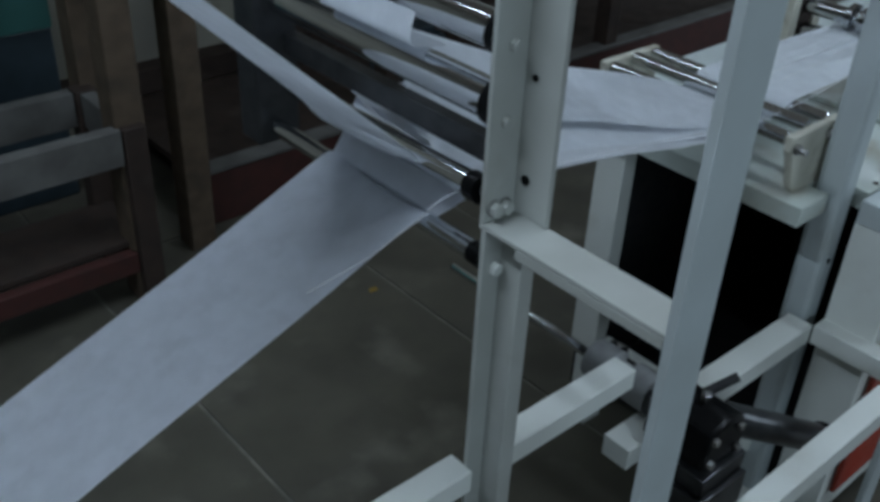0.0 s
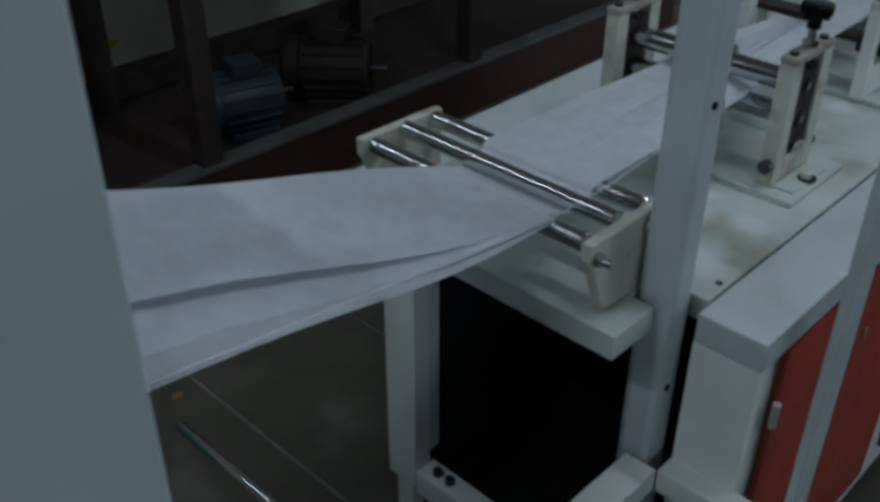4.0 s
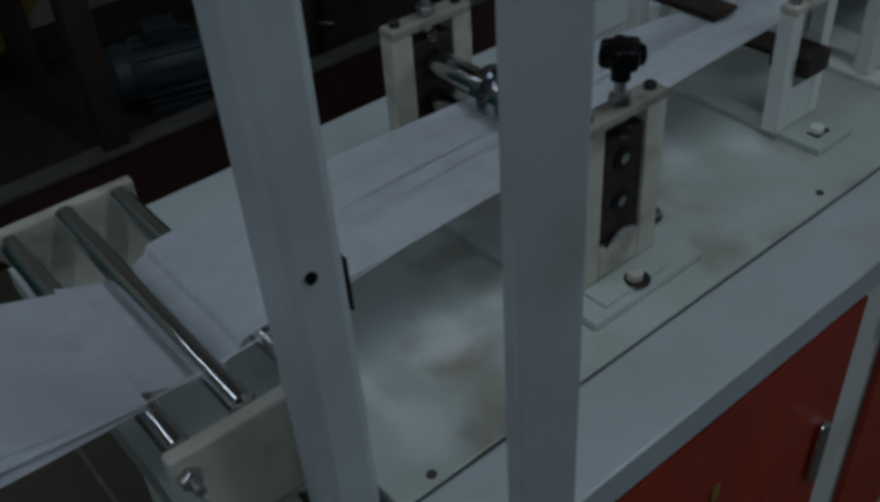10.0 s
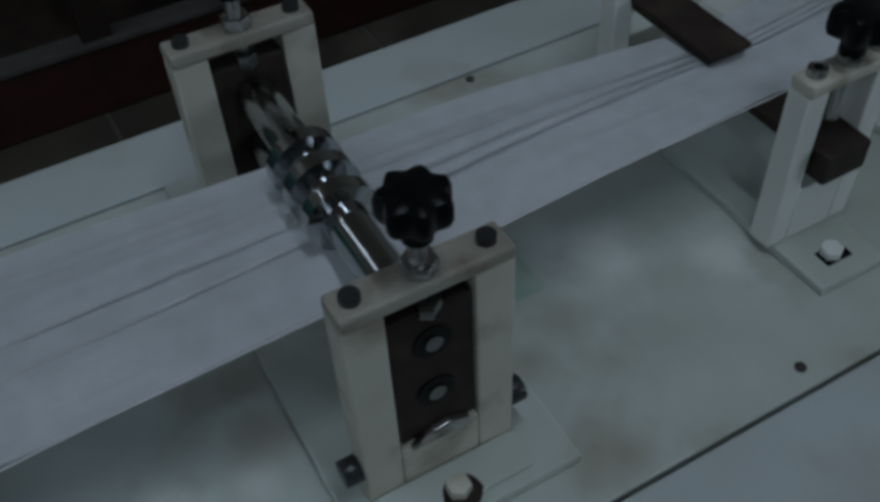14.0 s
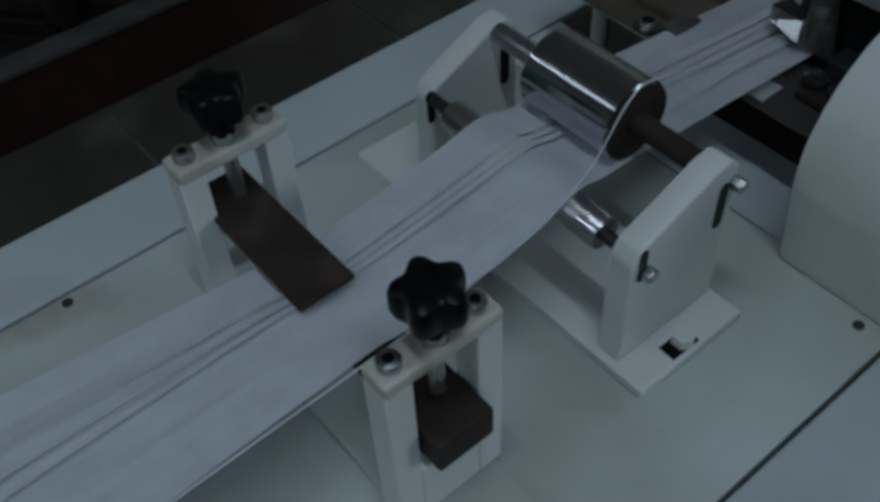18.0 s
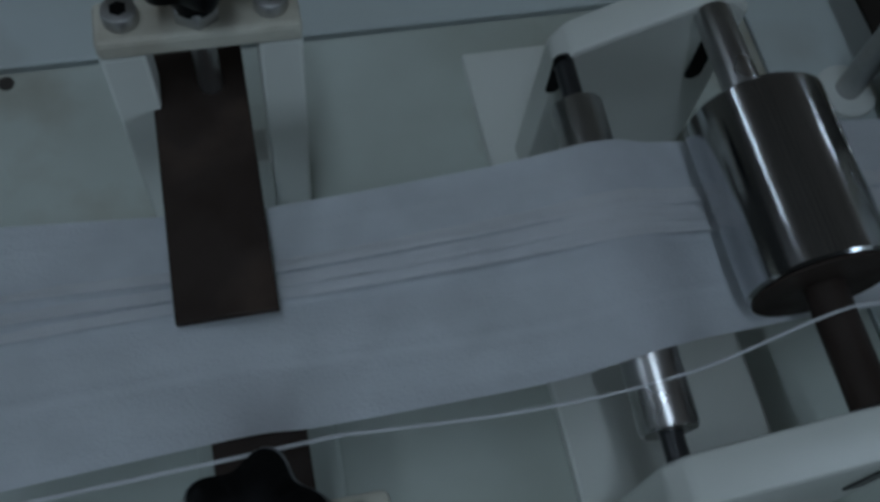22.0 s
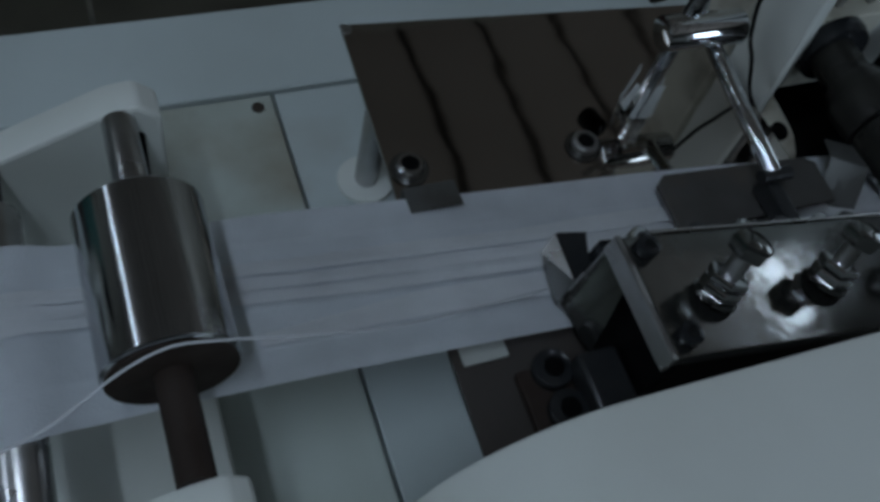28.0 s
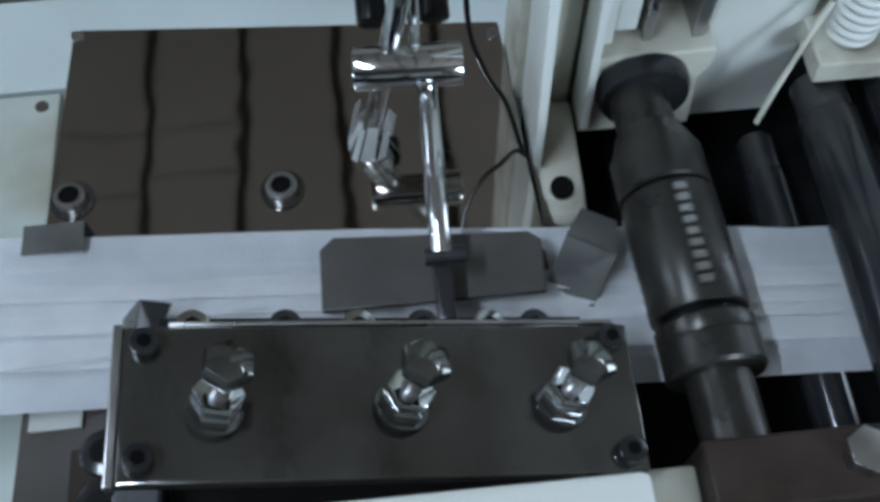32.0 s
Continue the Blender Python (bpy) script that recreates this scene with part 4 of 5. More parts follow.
def rod_clamp():
    t = thing("rod_clamp", (0, 0, TB), "chrome cross clamp with crossed rods and thumb screws", "clamp")
    part("clamp_body", rod((2.910, 0.957, 0.158), (2.972, 0.955, 0.158), 0.0125, 28, bev=0.0015), CHROME, t)
    part("guide_rod", rod((2.951, 0.955, 0.150), (2.949, 0.846, 0.137), 0.006, 18, bev=0.001), CHROME, t)
    part("guide_rod", rod((2.913, 0.948, 0.096), (2.952, 0.977, 0.25), 0.006, 18, bev=0.001), CHROME, t)
    part("guide_rod", rod((2.946, 0.968, 0.165), (2.948, 1.0, 0.25), 0.0035, 18, bev=0.001), CHROME, t)
    for x in (2.923, 2.959):
        part("thumb_screw", rod((x, 0.985, 0.162), (x, 1.003, 0.168), 0.009, 14, bev=0.001), BLACK, t)
    rng = random.Random(4)
    for k in range(10):
        a = k * 0.66 + rng.uniform(-0.2, 0.2)
        c, q = Vector((2.914, 0.949, 0.099)), Vector((math.cos(a), math.sin(a), 0))
        w = Vector((-q.y, q.x, 0)) * rng.uniform(0.002, 0.0045)
        lo, hi = c + q * rng.uniform(0.008, 0.015) - Vector((0, 0, 0.006)), c + q * rng.uniform(0.006, 0.013) + Vector((0.006, 0.004, rng.uniform(0.008, 0.026)))
        part("film_strip", sheet_quad(lo - w, lo + w, hi + w * 0.7, hi - w * 0.8, 0.0006), CLEAR, t, "crumpled clear film round the rod end", smooth=False)
    part("tip_collar", rod((2.94, 0.846, 0.136), (2.962, 0.846, 0.136), 0.005, 14), DARK, t)
    part("pressure_finger", box(2.944, 2.954, 0.81, 0.85, 0.116, 0.134, 0.002), DARK, t)
    part("presser_plate", slab([(2.882, 0.830), (3.005, 0.830), (3.007, 0.862), (3.0, 0.868), (2.89, 0.875), (2.882, 0.868)], "z", 0.110, 0.114, 0.001), PRESS, t, "brown steel presser plate on the web")
    return t


rod_clamp()


def sealing_block():
    """The block slopes down along the web; its own x runs along the slope."""
    t = thing("folding_block", (2.797, 0.763, TB + 0.183), "oily sloped steel block with three adjusting bolts", "folding block")
    t.matrix_world = pose(2.797, 0.763, TB + 0.183, 0, 11.6, -0.6)
    part("top_plate", slab([(0.0, -0.036), (0.247, -0.039), (0.247, 0.038), (0.0, 0.038)], "z", -0.010, 0.0, 0.0012), OILY, t, "oil-smeared steel top plate")
    part("body", slab([(0.022, -0.0105), (0.236, -0.0105), (0.240, -0.085), (0.030, -0.125), (0.018, -0.14)], "y", -0.030, 0.026, 0.002), BLACK, t)
    part("edge_strip", box(-0.0045, -0.0003, -0.037, 0.039, -0.013, 0.0006, 0.0008), BRUSHED, t, "worn bright end strip")
    part("rear_edge", box(0.02, 0.24, 0.0383, 0.0405, -0.009, 0.0008, 0.0006), BRUSHED, t, "bright worn rear edge")
    part("guide_tongue", slab([(0.016, 0.062), (0.05, 0.062), (0.05, 0.094), (0.020, 0.098), (0.010, 0.09)], "z", -0.118, -0.082, 0.002), POLISHED_BLACK, t)
    part("rear_bar", box(0.012, 0.236, 0.0385, 0.056, -0.056, -0.0305, 0.0015), POLISHED_BLACK, t)
    for k, x in enumerate((0.030, 0.075, 0.112, 0.145, 0.180, 0.205)):
        s = part("cap_screw", rod((x, 0.046, -0.0300), (x, 0.046, -0.0165), 0.0085, 20, bev=0.001), CHROME if k in (0, 2, 4) else DARK, t)
        part("socket", rod((x, 0.046, -0.0163), (x, 0.046, -0.0158), 0.0042, 6), BLACK, s)
    d = Vector((0.19, 0.28, 0.93)).normalized()
    for x in (0.041, 0.127, 0.205):
        o = Vector((x, -0.005, 0.0))
        b = part("adjust_bolt", rod(o, o + d * 0.032, 0.0055, 16), BRUSHED, t)
        part("washer", rod(o + d * 0.0012, o + d * 0.0028, 0.0135, 24), OILY, b)
        part("nut", hexagon(o + d * 0.003, d, 0.0120, 0.0075), CHROME, b)
        part("nut", hexagon(o + d * 0.0112, d, 0.0120, 0.0060), CHROME, b)
        part("bolt_head", turned([(0, 0.0112), (0.006, 0.0125), (0.009, 0.0116), (0.0112, 0.008), (0.0118, 0.0002)], o + d * 0.031, d, 6), OILY, b)
    for x, y in ((0.010, 0.028), (0.010, -0.026), (0.236, 0.029), (0.237, -0.029)):
        s = part("socket_screw", rod((x, y, 0.0003), (x, y, 0.0075), 0.0068, 20, bev=0.0008), POLISHED_BLACK, t)
        part("socket", rod((x, y, 0.0072), (x, y, 0.0079), 0.0036, 6), BLACK, s)
    return t


sealing_block()


def fold_guide():
    """Bent plates that turn the web's edge in before the block."""
    t = thing("fold_guide", (0, 0, TB), "bent worn steel guide plates at the folding block", "guide plate")
    part("blade", sheet_quad((2.785, 0.797, 0.112), (2.793, 0.770, 0.102), (2.806, 0.786, 0.158), (2.801, 0.806, 0.166), 0.0015), OILY, t)
    part("blade_edge", sheet_quad((2.781, 0.802, 0.114), (2.785, 0.797, 0.112), (2.801, 0.806, 0.166), (2.795, 0.804, 0.168), 0.0015), BRUSHED, t, "bright worn blade edge")
    part("tongue_face", sheet_quad((2.779, 0.831, 0.125), (2.779, 0.800, 0.115), (2.788, 0.805, 0.132), (2.789, 0.838, 0.132), 0.0015), BRUSHED, t)
    part("tongue_top", sheet_quad((2.789, 0.838, 0.132), (2.788, 0.805, 0.132), (2.799, 0.812, 0.135), (2.806, 0.833, 0.135), 0.0015), POLISHED_BLACK, t, "black tongue plate")
    return t


fold_guide()


def lower_bracket():
    t = thing("lower_bracket", (2.745, 0.706, TB + 0.0905), "dark cast bracket with socket screws beside the web", "bracket")
    part("web_plate", box(0.0, 0.05, 0.004, 0.012, 0.0, 0.022, 0.002), RUSTY, t)
    part("foot", box(0.0, 0.055, 0.012, 0.066, 0.0, 0.008, 0.002), RUSTY, t)
    part("rib", box(0.030, 0.056, 0.020, 0.060, 0.008, 0.030, 0.003), DARK, t)
    for x, y in ((0.020, 0.060), (0.020, 0.034)):
        s = part("ear", rod((x, y, 0.0082), (x, y, 0.017), 0.0125, 24, bev=0.002), POLISHED_BLACK, t)
        part("socket", rod((x, y, 0.0168), (x, y, 0.0176), 0.0065, 12), BLACK, s)
    return t


lower_bracket()


def guard():
    """Sheet-metal guard with a rounded shoulder."""
    t = thing("machine_guard", (0, 0, TB), "smooth white sheet metal guard with rounded shoulder", "guard")
    arc = [(2.662, -0.0), (2.644, 0.10)] + [(2.643 + 0.10 - 0.10 * math.cos(a), 0.12 + 0.104 * math.sin(a)) for a in np.linspace(0.1, math.pi / 2, 12)] + [(3.018, 0.224), (3.018, 0.0)]
    part("shell", slab(arc, "y", 0.517, 0.702, 0.004), WHITE, t)
    part("front_cover", slab([(x + 0.0, z) for x, z in arc], "y", 0.50, 0.5165, 0.003), WHITE, t)
    return t


guard()

# sealing roller across the web
EMB = thing("sealing_roller", (3.084, 0.86, TB + 0.110), "dark steel sealing roller with rows of embossing teeth", "roller")
part("drum", turned([(-0.053, 0.020), (-0.053, 0.0262), (-0.0515, 0.0272), (0.0195, 0.0272), (0.021, 0.0262), (0.021, 0.020)], (0, 0, 0), (0, 1, 0), 48), OILED, EMB)
part("collar", turned([(-0.087, 0.0165), (-0.087, 0.0255), (-0.085, 0.0272), (-0.069, 0.0272), (-0.068, 0.0262), (-0.0655, 0.0272), (-0.059, 0.0272), (-0.0575, 0.0258), (-0.0575, 0.020)], (0, 0, 0), (0, 1, 0), 48), OILED, EMB)
part("collar", turned([(0.0235, 0.020), (0.0235, 0.0258), (0.025, 0.0272), (0.05, 0.0272), (0.053, 0.0255), (0.060, 0.0225), (0.066, 0.0205), (0.066, 0.0165)], (0, 0, 0), (0, 1, 0), 48), OILED, EMB)
part("groove", rod((0, -0.060, 0), (0, 0.027, 0), 0.0225, 32), BLACK, EMB)
part("shaft", rod((0, -0.135, 0), (0, 0.124, 0), 0.0178, 32), OILED, EMB)
for row in range(3):
    a = 2 * math.pi * row / 3
    for k in range(9):
        y = -0.044 + 0.0071 * k
        part("tooth", slab([(y, 0.0268), (y + 0.0042, 0.0268), (y + 0.0042, 0.0281), (y, 0.0281)], "x", -0.0035, 0.0035, 0), BRUSHED, EMB).matrix_local = Matrix.Rotation(a, 4, "Y")


def sealing_head():
    t = thing("sealing_head_frame", (0, 0, TB), "grubby white upright frame of the sealing head", "machine frame")
    part("end_plate", box(3.008, 3.046, 0.985, 1.03, -0.003, 0.46, 0.003), CREAM, t)
    part("flange_plate", slab([(0.93, 0.04), (0.984, 0.02), (0.984, 0.46), (0.95, 0.46)], "x", 3.014, 3.020, 0.001), WHITE, t)
    part("flange_plate", slab([(0.955, 0.08), (0.984, 0.07), (0.984, 0.46), (0.968, 0.46)], "x", 3.0475, 3.053, 0.001), WHITE, t)
    part("rear_plate", box(3.126, 3.192, 0.988, 1.03, 0.035, 0.46, 0.003), WHITE, t)
    part("rear_plate", box(3.262, 3.5, 0.988, 1.03, 0.035, 0.46, 0.003), WHITE, t)
    # Black sheets painted in for the shade inside the head.
    part("cavity_shade", box(3.05, 3.5, 1.032, 1.06, -0.003, 0.46, 0.002), BLACK, t)
    part("cavity_floor_shade", box(3.05, 3.5, 0.74, 1.03, -0.0035, 0.004, 0.0), BLACK, t)
    # bearing housing with its slots
    h = part("bearing_block", slab([(3.049, 0.060), (3.056, 0.11), (3.052, 0.118), (3.052, 0.136), (3.126, 0.136), (3.126, 0.118), (3.120, 0.11), (3.124, 0.06)], "y", 0.966, 1.02, 0.002), CREAM, t, "grubby cream bearing block")
    part("bearing_ring", turned([(0, 0.018), (0, 0.027), (0.006, 0.029), (0.012, 0.029), (0.012, 0.018)], (3.084, 0.953, 0.110), (0, 1, 0), 36), POLISHED_BLACK, h)
    for x0, x1, m in ((3.057, 3.064, WHITE), (3.082, 3.088, BRUSHED), (3.112, 3.119, BRUSHED)):
        part("slide_bar", box(x0, x1, 0.976, 1.02, 0.1365, 0.46, 0.001), m, t)
    part("slide_block", box(3.066, 3.080, 0.982, 1.02, 0.140, 0.175, 0.002), WHITE, t)
    # spring and its seat
    s = part("spring_seat", box(3.186, 3.262, 0.952, 1.02, 0.112, 0.130, 0.002), CREAM, t, "cream spring seat")
    part("coil_spring", tube_path([(3.208 + 0.0125 * math.cos(a), 0.972 + 0.0125 * math.sin(a), 0.133 + 0.0011 * a) for a in np.linspace(0, 2 * math.pi * 22, 420)], 0.0026, 8), WHITE, t, "white coil spring")
    part("spring_rod", rod((3.208, 0.972, 0.131), (3.208, 0.972, 0.32), 0.006, 14), BRUSHED, t)
    part("pivot_arm", tube_path([(3.158, 0.945, 0.085), (3.163, 0.95, 0.105), (3.178, 0.965, 0.135), (3.19, 0.975, 0.16)], 0.0018, 8), CREAM, t, "thin cream pivot arm")
    # foot block with its oil hole
    f = part("foot_block", slab([(0.895, 0.045), (0.90, 0.062), (0.915, 0.072), (0.968, 0.077), (0.982, 0.077), (0.982, 0.0), (0.895, 0.0)], "x", 3.014, 3.046, 0.004), CREAM, t, "cream foot block with an oil hole")
    part("oil_hole", rod((3.031, 0.918, 0.071), (3.0312, 0.917, 0.0745), 0.0075, 20), BLACK, f)
    # bent bright plate before the roller
    part("bent_plate", sheet_quad((3.021, 0.863, 0.114), (3.048, 0.850, 0.110), (3.053, 0.874, 0.103), (3.034, 0.884, 0.104), 0.0012), WORN, t, "bent worn steel plate")
    part("bent_plate", sheet_quad((3.009, 0.845, 0.091), (3.034, 0.829, 0.088), (3.048, 0.850, 0.110), (3.021, 0.863, 0.114), 0.0012), WORN, t, "bent oily steel plate")
    # front bearing
    fb = part("front_bearing", box(3.066, 3.30, 0.700, 0.735, 0.06, 0.132, 0.002), RUSTY, t, "dark front bearing bar")
    part("oil_hole", rod((3.17, 0.718, 0.1305), (3.17, 0.718, 0.1327), 0.006, 16), BLACK, fb)
    part("cover_bolt", hexagon((3.142, 0.72, 0.1323), (0, 0, 1), 0.012, 0.010), BRUSHED, t)
    part("front_plate", box(3.036, 3.0655, 0.690, 0.728, -0.003, 0.112, 0.002), CREAM, t)
    part("drive_housing", box(3.022, 3.6, 0.505, 0.688, -0.003, 0.07, 0.003), RUSTY, t, "dark oily drive housing")
    part("hose", tube_path(fine([(2.974, 0.955, 0.30), (2.974, 0.955, 0.20), (2.985, 0.953, 0.15), (2.997, 0.95, 0.125), (3.006, 0.94, 0.095), (3.013, 0.915, 0.08), (3.016, 0.89, 0.06)], 8), 0.0016, 8), BLACK, t, "thin black oil hose")
    return t


sealing_head()


def draw_roller(x, z, r, y1, lab):
    t = thing("draw_roller", (x, 0.72, TB + z), lab, "roller", "draw rollers")
    part("barrel", turned([(0.012, 0.008), (0.012, r * 0.95), (0.014, r), (y1 - 0.72 - 0.03, r), (y1 - 0.72 - 0.028, r * 0.95)], (0, 0, 0), (0, 1, 0), 36), POLISHED_BLACK, t)
    part("journal", turned([(0.0, r * 0.6), (y1 - 0.72 - 0.0285, r * 0.6), (y1 - 0.72 - 0.028, r * 0.86), (y1 - 0.72 - 0.002, r * 0.86), (y1 - 0.72, r * 0.7)], (0, 0, 0), (0, 1, 0), 28), DARK, t)
    return t


draw_roller(3.165, 0.057, 0.0132, 0.95, "slim black draw roller under the web")
draw_roller(3.20, 0.091, 0.0190, 0.968, "glossy black draw roller over the web")
draw_roller(3.245, 0.098, 0.0200, 0.98, "glossy black draw roller by the frame")


# ---------------------------------------------------------------- racks along the wall
def storage_rack():
    t = thing("storage_rack", (0, 0, 0), "dark wooden rack with red oxide edge boards", "rack")
    for x in (1.93, 3.07, 4.3):
        part("leg", box(x - 0.035, x + 0.035, 2.37, 2.44, 0.0, 1.019, 0.004), WOOD, t)
        part("leg", box(x - 0.035, x + 0.035, 2.96, 3.03, 0.0, 1.019, 0.004), WOOD, t)
    part("shelf", box(1.2, 4.4, 2.42, 3.05, 0.13, 0.155, 0.003), WOOD, t)
    part("edge_board", box(1.2, 4.4, 2.36, 2.419, 0.0, 0.175, 0.003), OXIDE, t, "red oxide painted edge board")
    part("edge_trim", box(1.2, 4.4, 2.353, 2.42, 0.176, 0.19, 0.002), GREYTOP, t)
    part("skirting", box(-1.0, 4.4, 3.055, 3.148, 0.155, 0.24, 0.002), WOOD, t)
    part("upper_shelf", box(2.25, 4.4, 2.42, 3.05, 1.02, 1.045, 0.003), WOOD, t)
    part("upper_beam", box(0.3, 4.4, 2.40, 2.47, 0.95, 1.05, 0.004), WOOD, t)
    return t


storage_rack()


def electric_motor(at, lab, mat, s, rz):
    t = thing("electric_motor", at, lab, "motor", "motors on the rack", rz=rz)
    b = part("stator", rod((0, -0.13 * s, 0.13 * s), (0, 0.13 * s, 0.13 * s), 0.11 * s, 32, bev=0.012 * s), mat, t)
    for k in range(16):
        a = 2 * math.pi * k / 16
        part("cooling_fin", box(-0.004 * s, 0.004 * s, -0.11 * s, 0.11 * s, 0.105 * s, 0.122 * s, 0), mat, b).matrix_local = Matrix.Translation((0, 0, 0.13 * s)) @ Matrix.Rotation(a, 4, "Y")
    part("fan_cover", turned([(0, 0.112 * s), (0.05 * s, 0.112 * s), (0.07 * s, 0.09 * s), (0.072 * s, 0.02 * s)], (0, 0.13 * s, 0.13 * s), (0, 1, 0), 32), mat, t)
    part("shaft", rod((0, -0.20 * s, 0.13 * s), (0, -0.13 * s, 0.13 * s), 0.016 * s, 14), DARK, t)
    part("terminal_box", box(-0.05 * s, 0.05 * s, -0.06 * s, 0.06 * s, 0.235 * s, 0.30 * s, 0.006), mat, t)
    for x in (-0.10, 0.06):
        part("foot", box(x * s, (x + 0.04) * s, -0.1 * s, 0.1 * s, 0.0, 0.03 * s, 0.003), mat, t)
    return t


electric_motor((2.55, 2.54, 0.156), "rusty brown motor standing on the rack shelf", RUSTY, 0.88, 40)
electric_motor((2.19, 2.56, 0.156), "blue grey motor in the shade of the rack", BLUEGREY, 0.80, 75)


def wooden_bench(at, w, d, h, lab):
    t = thing("wooden_bench", at, lab, "bench", "benches by the wall")
    for x in (0, w - 0.06):
        for y in (0, d - 0.06):
            part("leg", box(x, x + 0.06, y, y + 0.06, 0.0, h, 0.004), WOOD, t)
    part("rail", box(0.062, w - 0.062, 0.01, 0.05, h - 0.10, h - 0.002, 0.003), GREYTOP, t)
    part("rail", box(0.062, w - 0.062, d - 0.05, d - 0.01, h - 0.10, h - 0.002, 0.003), GREYTOP, t)
    part("rail", box(0.01, 0.05, 0.062, d - 0.062, h - 0.10, h - 0.002, 0.003), GREYTOP, t)
    part("rail", box(w - 0.05, w - 0.01, 0.062, d - 0.062, h - 0.10, h - 0.002, 0.003), GREYTOP, t)
    part("stretcher", box(0.062, w - 0.062, 0.012, 0.048, 0.10, 0.16, 0.003), OXIDE, t)
    part("stretcher", box(w - 0.048, w - 0.012, 0.062, d - 0.062, 0.10, 0.16, 0.003), GREYTOP, t)
    part("shelf", box(0.01, w - 0.01, 0.05, d - 0.05, 0.162, 0.18, 0.002), WOOD, t)
    return t


wooden_bench((0.1, 2.10, 0.0), 0.82, 0.34, 0.52, "dark wooden bench frame with grey top rails")


def timber_trestle():
    t = thing("timber_trestle", (0, 0, 0), "tall dark timber posts standing by the wall", "trestle")
    for x, y in ((0.89, 2.165), (1.125, 2.30), (0.93, 2.46)):
        part("post", box(x - 0.04, x + 0.04, y - 0.04, y + 0.04, 0.0, 1.7, 0.004), TIMBER, t)
    part("tie", box(0.931, 1.084, 2.27, 2.33, 0.78, 0.85, 0.003), TIMBER, t)
    return t


timber_trestle()
b = thing("teal_cabinet", (0.35, 2.77, 0.0), "teal enamelled cabinet against the wall", "cabinet")
part("carcass", box(-0.9, 0.62, 0.0, 0.28, 0.56, 1.6, 0.01), TEAL, b)
part("plinth", box(-0.9, 0.62, 0.02, 0.28, 0.0, 0.558, 0.006), BLUEGREY, b)
for x, y, lab in ((0.92, 1.765, "grey metal scrap block lying on the floor"), (0.548, 1.628, "dark metal scrap lying on the floor")):
    s = thing("metal_offcut", (x, y, 0.0), lab, "offcut", "offcuts on the floor", rz=25)
    part("block", box(-0.045, 0.045, -0.03, 0.03, 0.0, 0.045, 0.004), GREYCAST if x > 0.8 else DARK, s)
    part("stub", box(0.046, 0.075, -0.012, 0.012, 0.0, 0.022, 0.003), DARK, s)
s = thing("yellow_strap", (1.93, 3.05, 0.241), "dull yellow strap hanging behind the rack shelf", "strap")
part("webbing", slab([(-0.12, 0.06), (-0.09, -0.03), (-0.06, -0.01), (0.115, 0.125), (0.06, 0.14)], "y", -0.002, 0.002, 0), YELLOW, s)
s = thing("yellow_scrap", (1.385, 1.78, 0.0), "small yellow scrap on the stone floor", "scrap")
part("scrap", slab([(-0.014, -0.008), (0.012, -0.01), (0.016, 0.006), (-0.006, 0.011)], "z", 0.0, 0.002, 0), YELLOW, s)

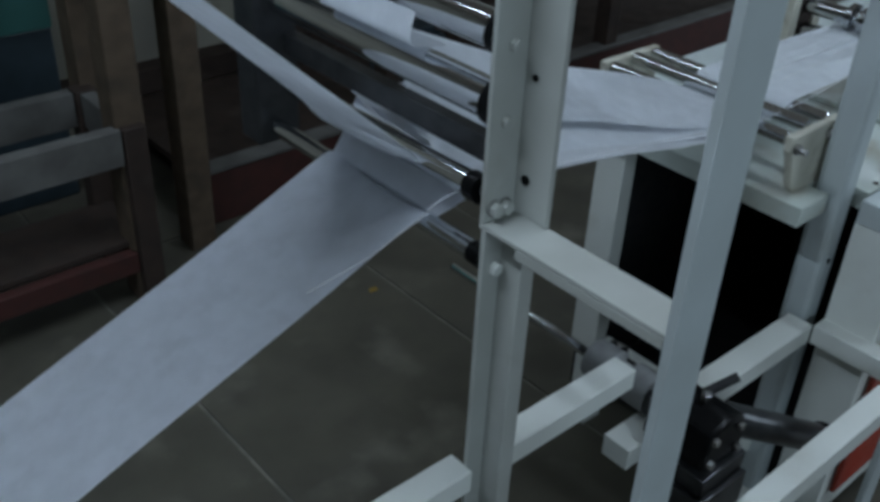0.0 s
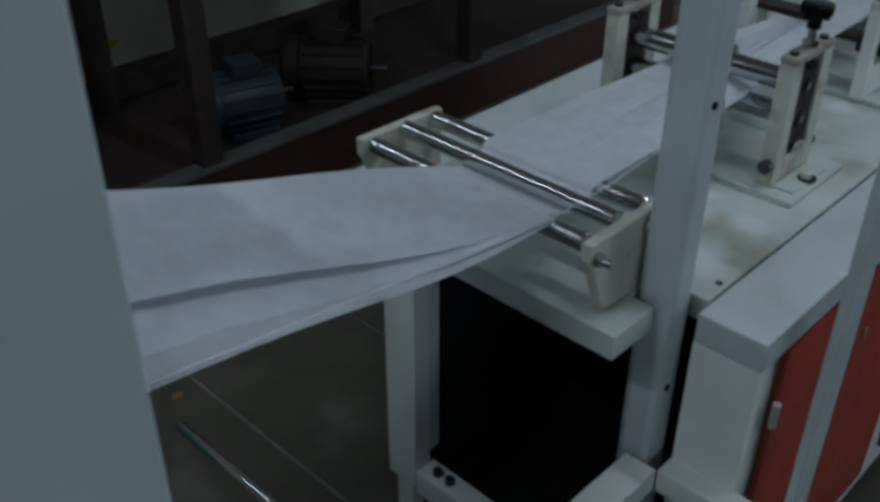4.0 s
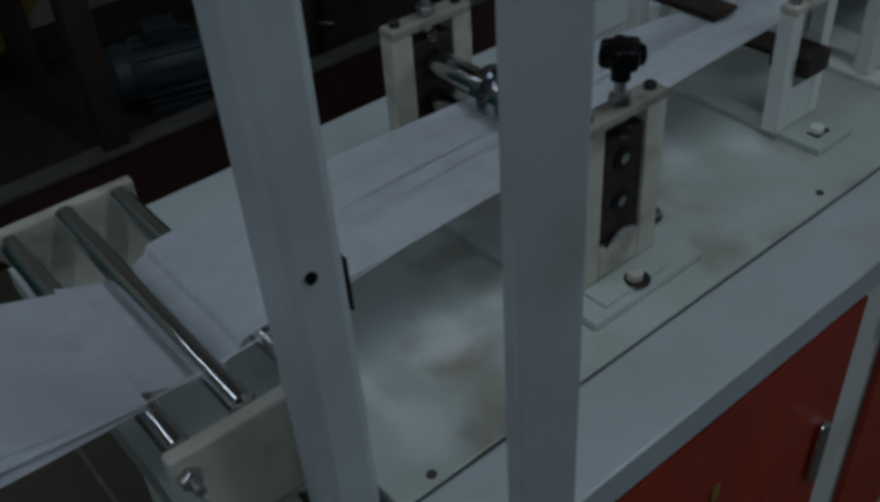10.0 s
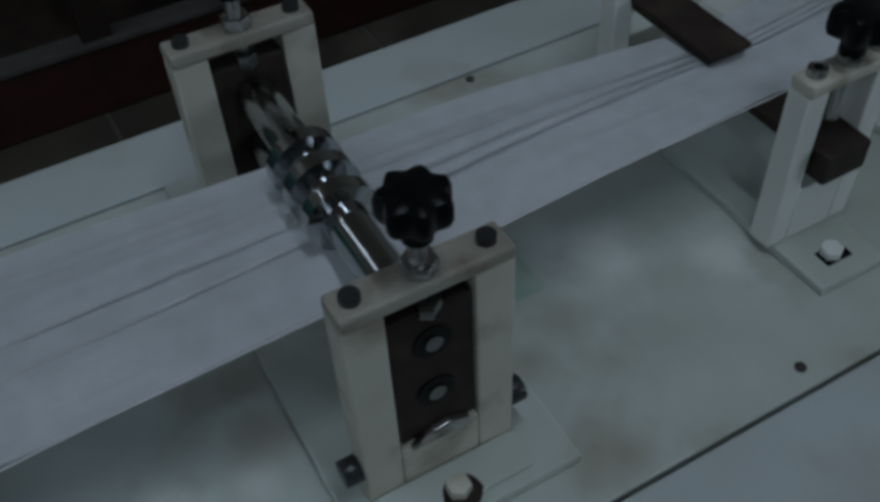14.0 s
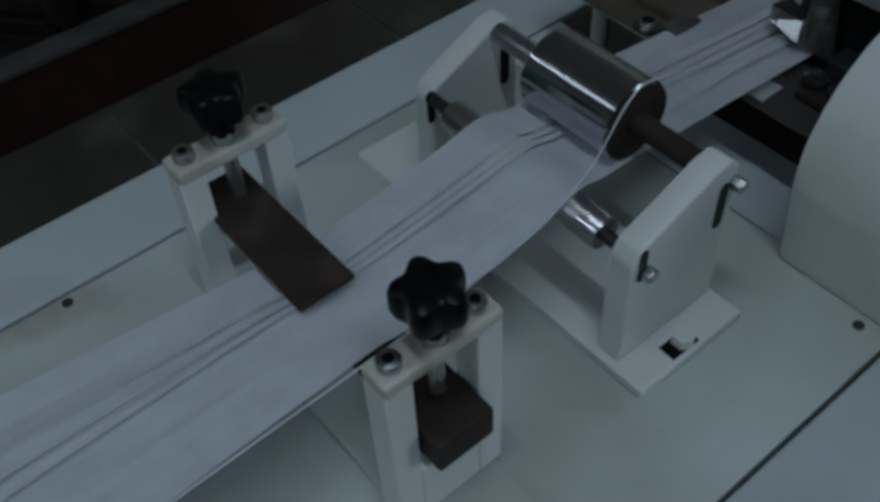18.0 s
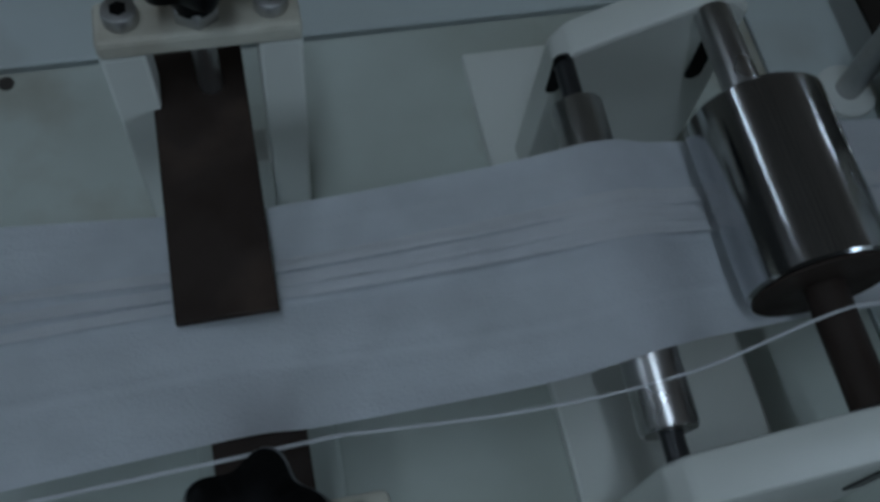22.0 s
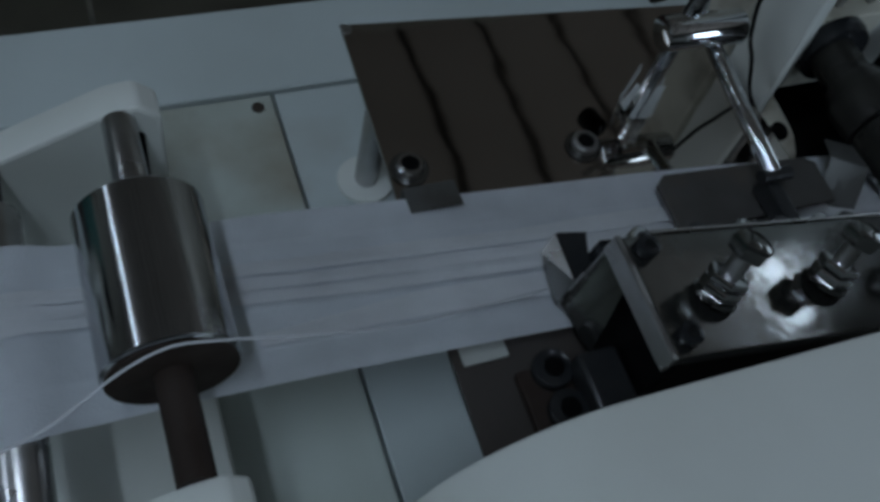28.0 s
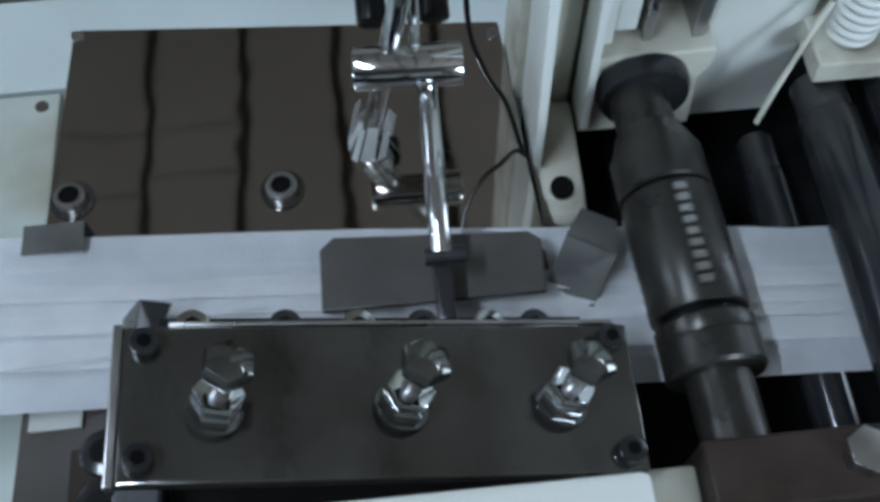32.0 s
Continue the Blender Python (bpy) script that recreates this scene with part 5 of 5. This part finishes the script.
# nose wire riding on the front edge of the web, in a resting and a shaking length
t = thing("nose_wire", (0, 0, 0), "thin white nose wire resting on the web edge", "wire", "nose wires")
part("strand", tube_path(fine([(0.47, 0.712, 0.978), (0.539, 0.70, 1.000), (0.61, 0.70, 1.022), (0.69, 0.70, 1.040), (1.0, 0.715, 0.992), (1.4, 0.737, TB + 0.121), (1.7, 0.742, TB + 0.131), (1.88, 0.746, TB + 0.136), (2.1, 0.762, TB + 0.131), (2.3, 0.772, TB + 0.124), (2.335, 0.773, TB + 0.125)], 6), 0.0009, 6), WIRE, t)
NOSE = thing("nose_wire", (2.335, 0.773, TB + 0.125), "taut white nose wire shaking over the tension roller", "wire", "nose wires")
part("strand", tube_path(fine([(0, 0, 0), (0.065, 0.0, 0.008), (0.115, 0.002, 0.018), (0.155, 0.006, 0.031), (0.178, 0.010, 0.046), (0.198, 0.014, 0.0615), (0.221, 0.018, 0.068), (0.246, 0.018, 0.063), (0.272, 0.019, 0.052), (0.31, 0.022, 0.034), (0.36, 0.029, 0.013), (0.445, 0.044, -0.013)], 4), 0.0007, 6), WIRE, NOSE)


# ---------------------------------------------------------------- floor slabs
SLABX = [-2.6, -2.0, -1.31, -0.62, 0.07, 0.766, 1.45, 1.89, 2.58, 3.27, 3.96, 4.65, 5.34, 6.03, 7.0]
SLABY = [-2.2, -1.6, -0.4, 1.08, 2.36, 3.15]
for i in range(len(SLABX) - 1):
    for j in range(len(SLABY) - 1):
        part("slab", box(SLABX[i] + 0.005, SLABX[i + 1] - 0.005, SLABY[j] + 0.004, SLABY[j + 1] - 0.004, -0.005, 0.0, 0.001), STONE, floor)


def motions():
    """Rollers turn with the running web; the wire shakes on it."""
    n = 321
    for ob, turn in ((EMB, 600.0), (ROLL_TOP, -640.0), (ROLL_LOW, 640.0), (R3, -480.0)):
        loc = ob.location.copy()
        walk(ob, [(k / 10, Matrix.Translation(loc) @ Matrix.Rotation(radians(2.5 if ob == EMB else 0.0), 4, "Z") @ Matrix.Rotation(radians(turn * k / 10), 4, "Y")) for k in range(n)])
    home = NOSE.location.copy()
    drop = ((0.0, 0.0), (17.0, 0.0), (19.3, 0.0), (20.5, 4.5), (21.5, 5.6), (23.3, 6.0), (24.3, 0.4), (32.0, 0.0))
    ts, ds = [r[0] for r in drop], [r[1] for r in drop]
    walk(NOSE, [(k / 5, pose(home.x, home.y, home.z, 0, float(np.interp(k / 5, ts, ds)) + 0.25 * math.sin(k * 1.3 + 1), -0.6 * float(np.interp(k / 5, ts, ds)) + 0.2 * math.sin(k * 2.1))) for k in range(161)])


motions()
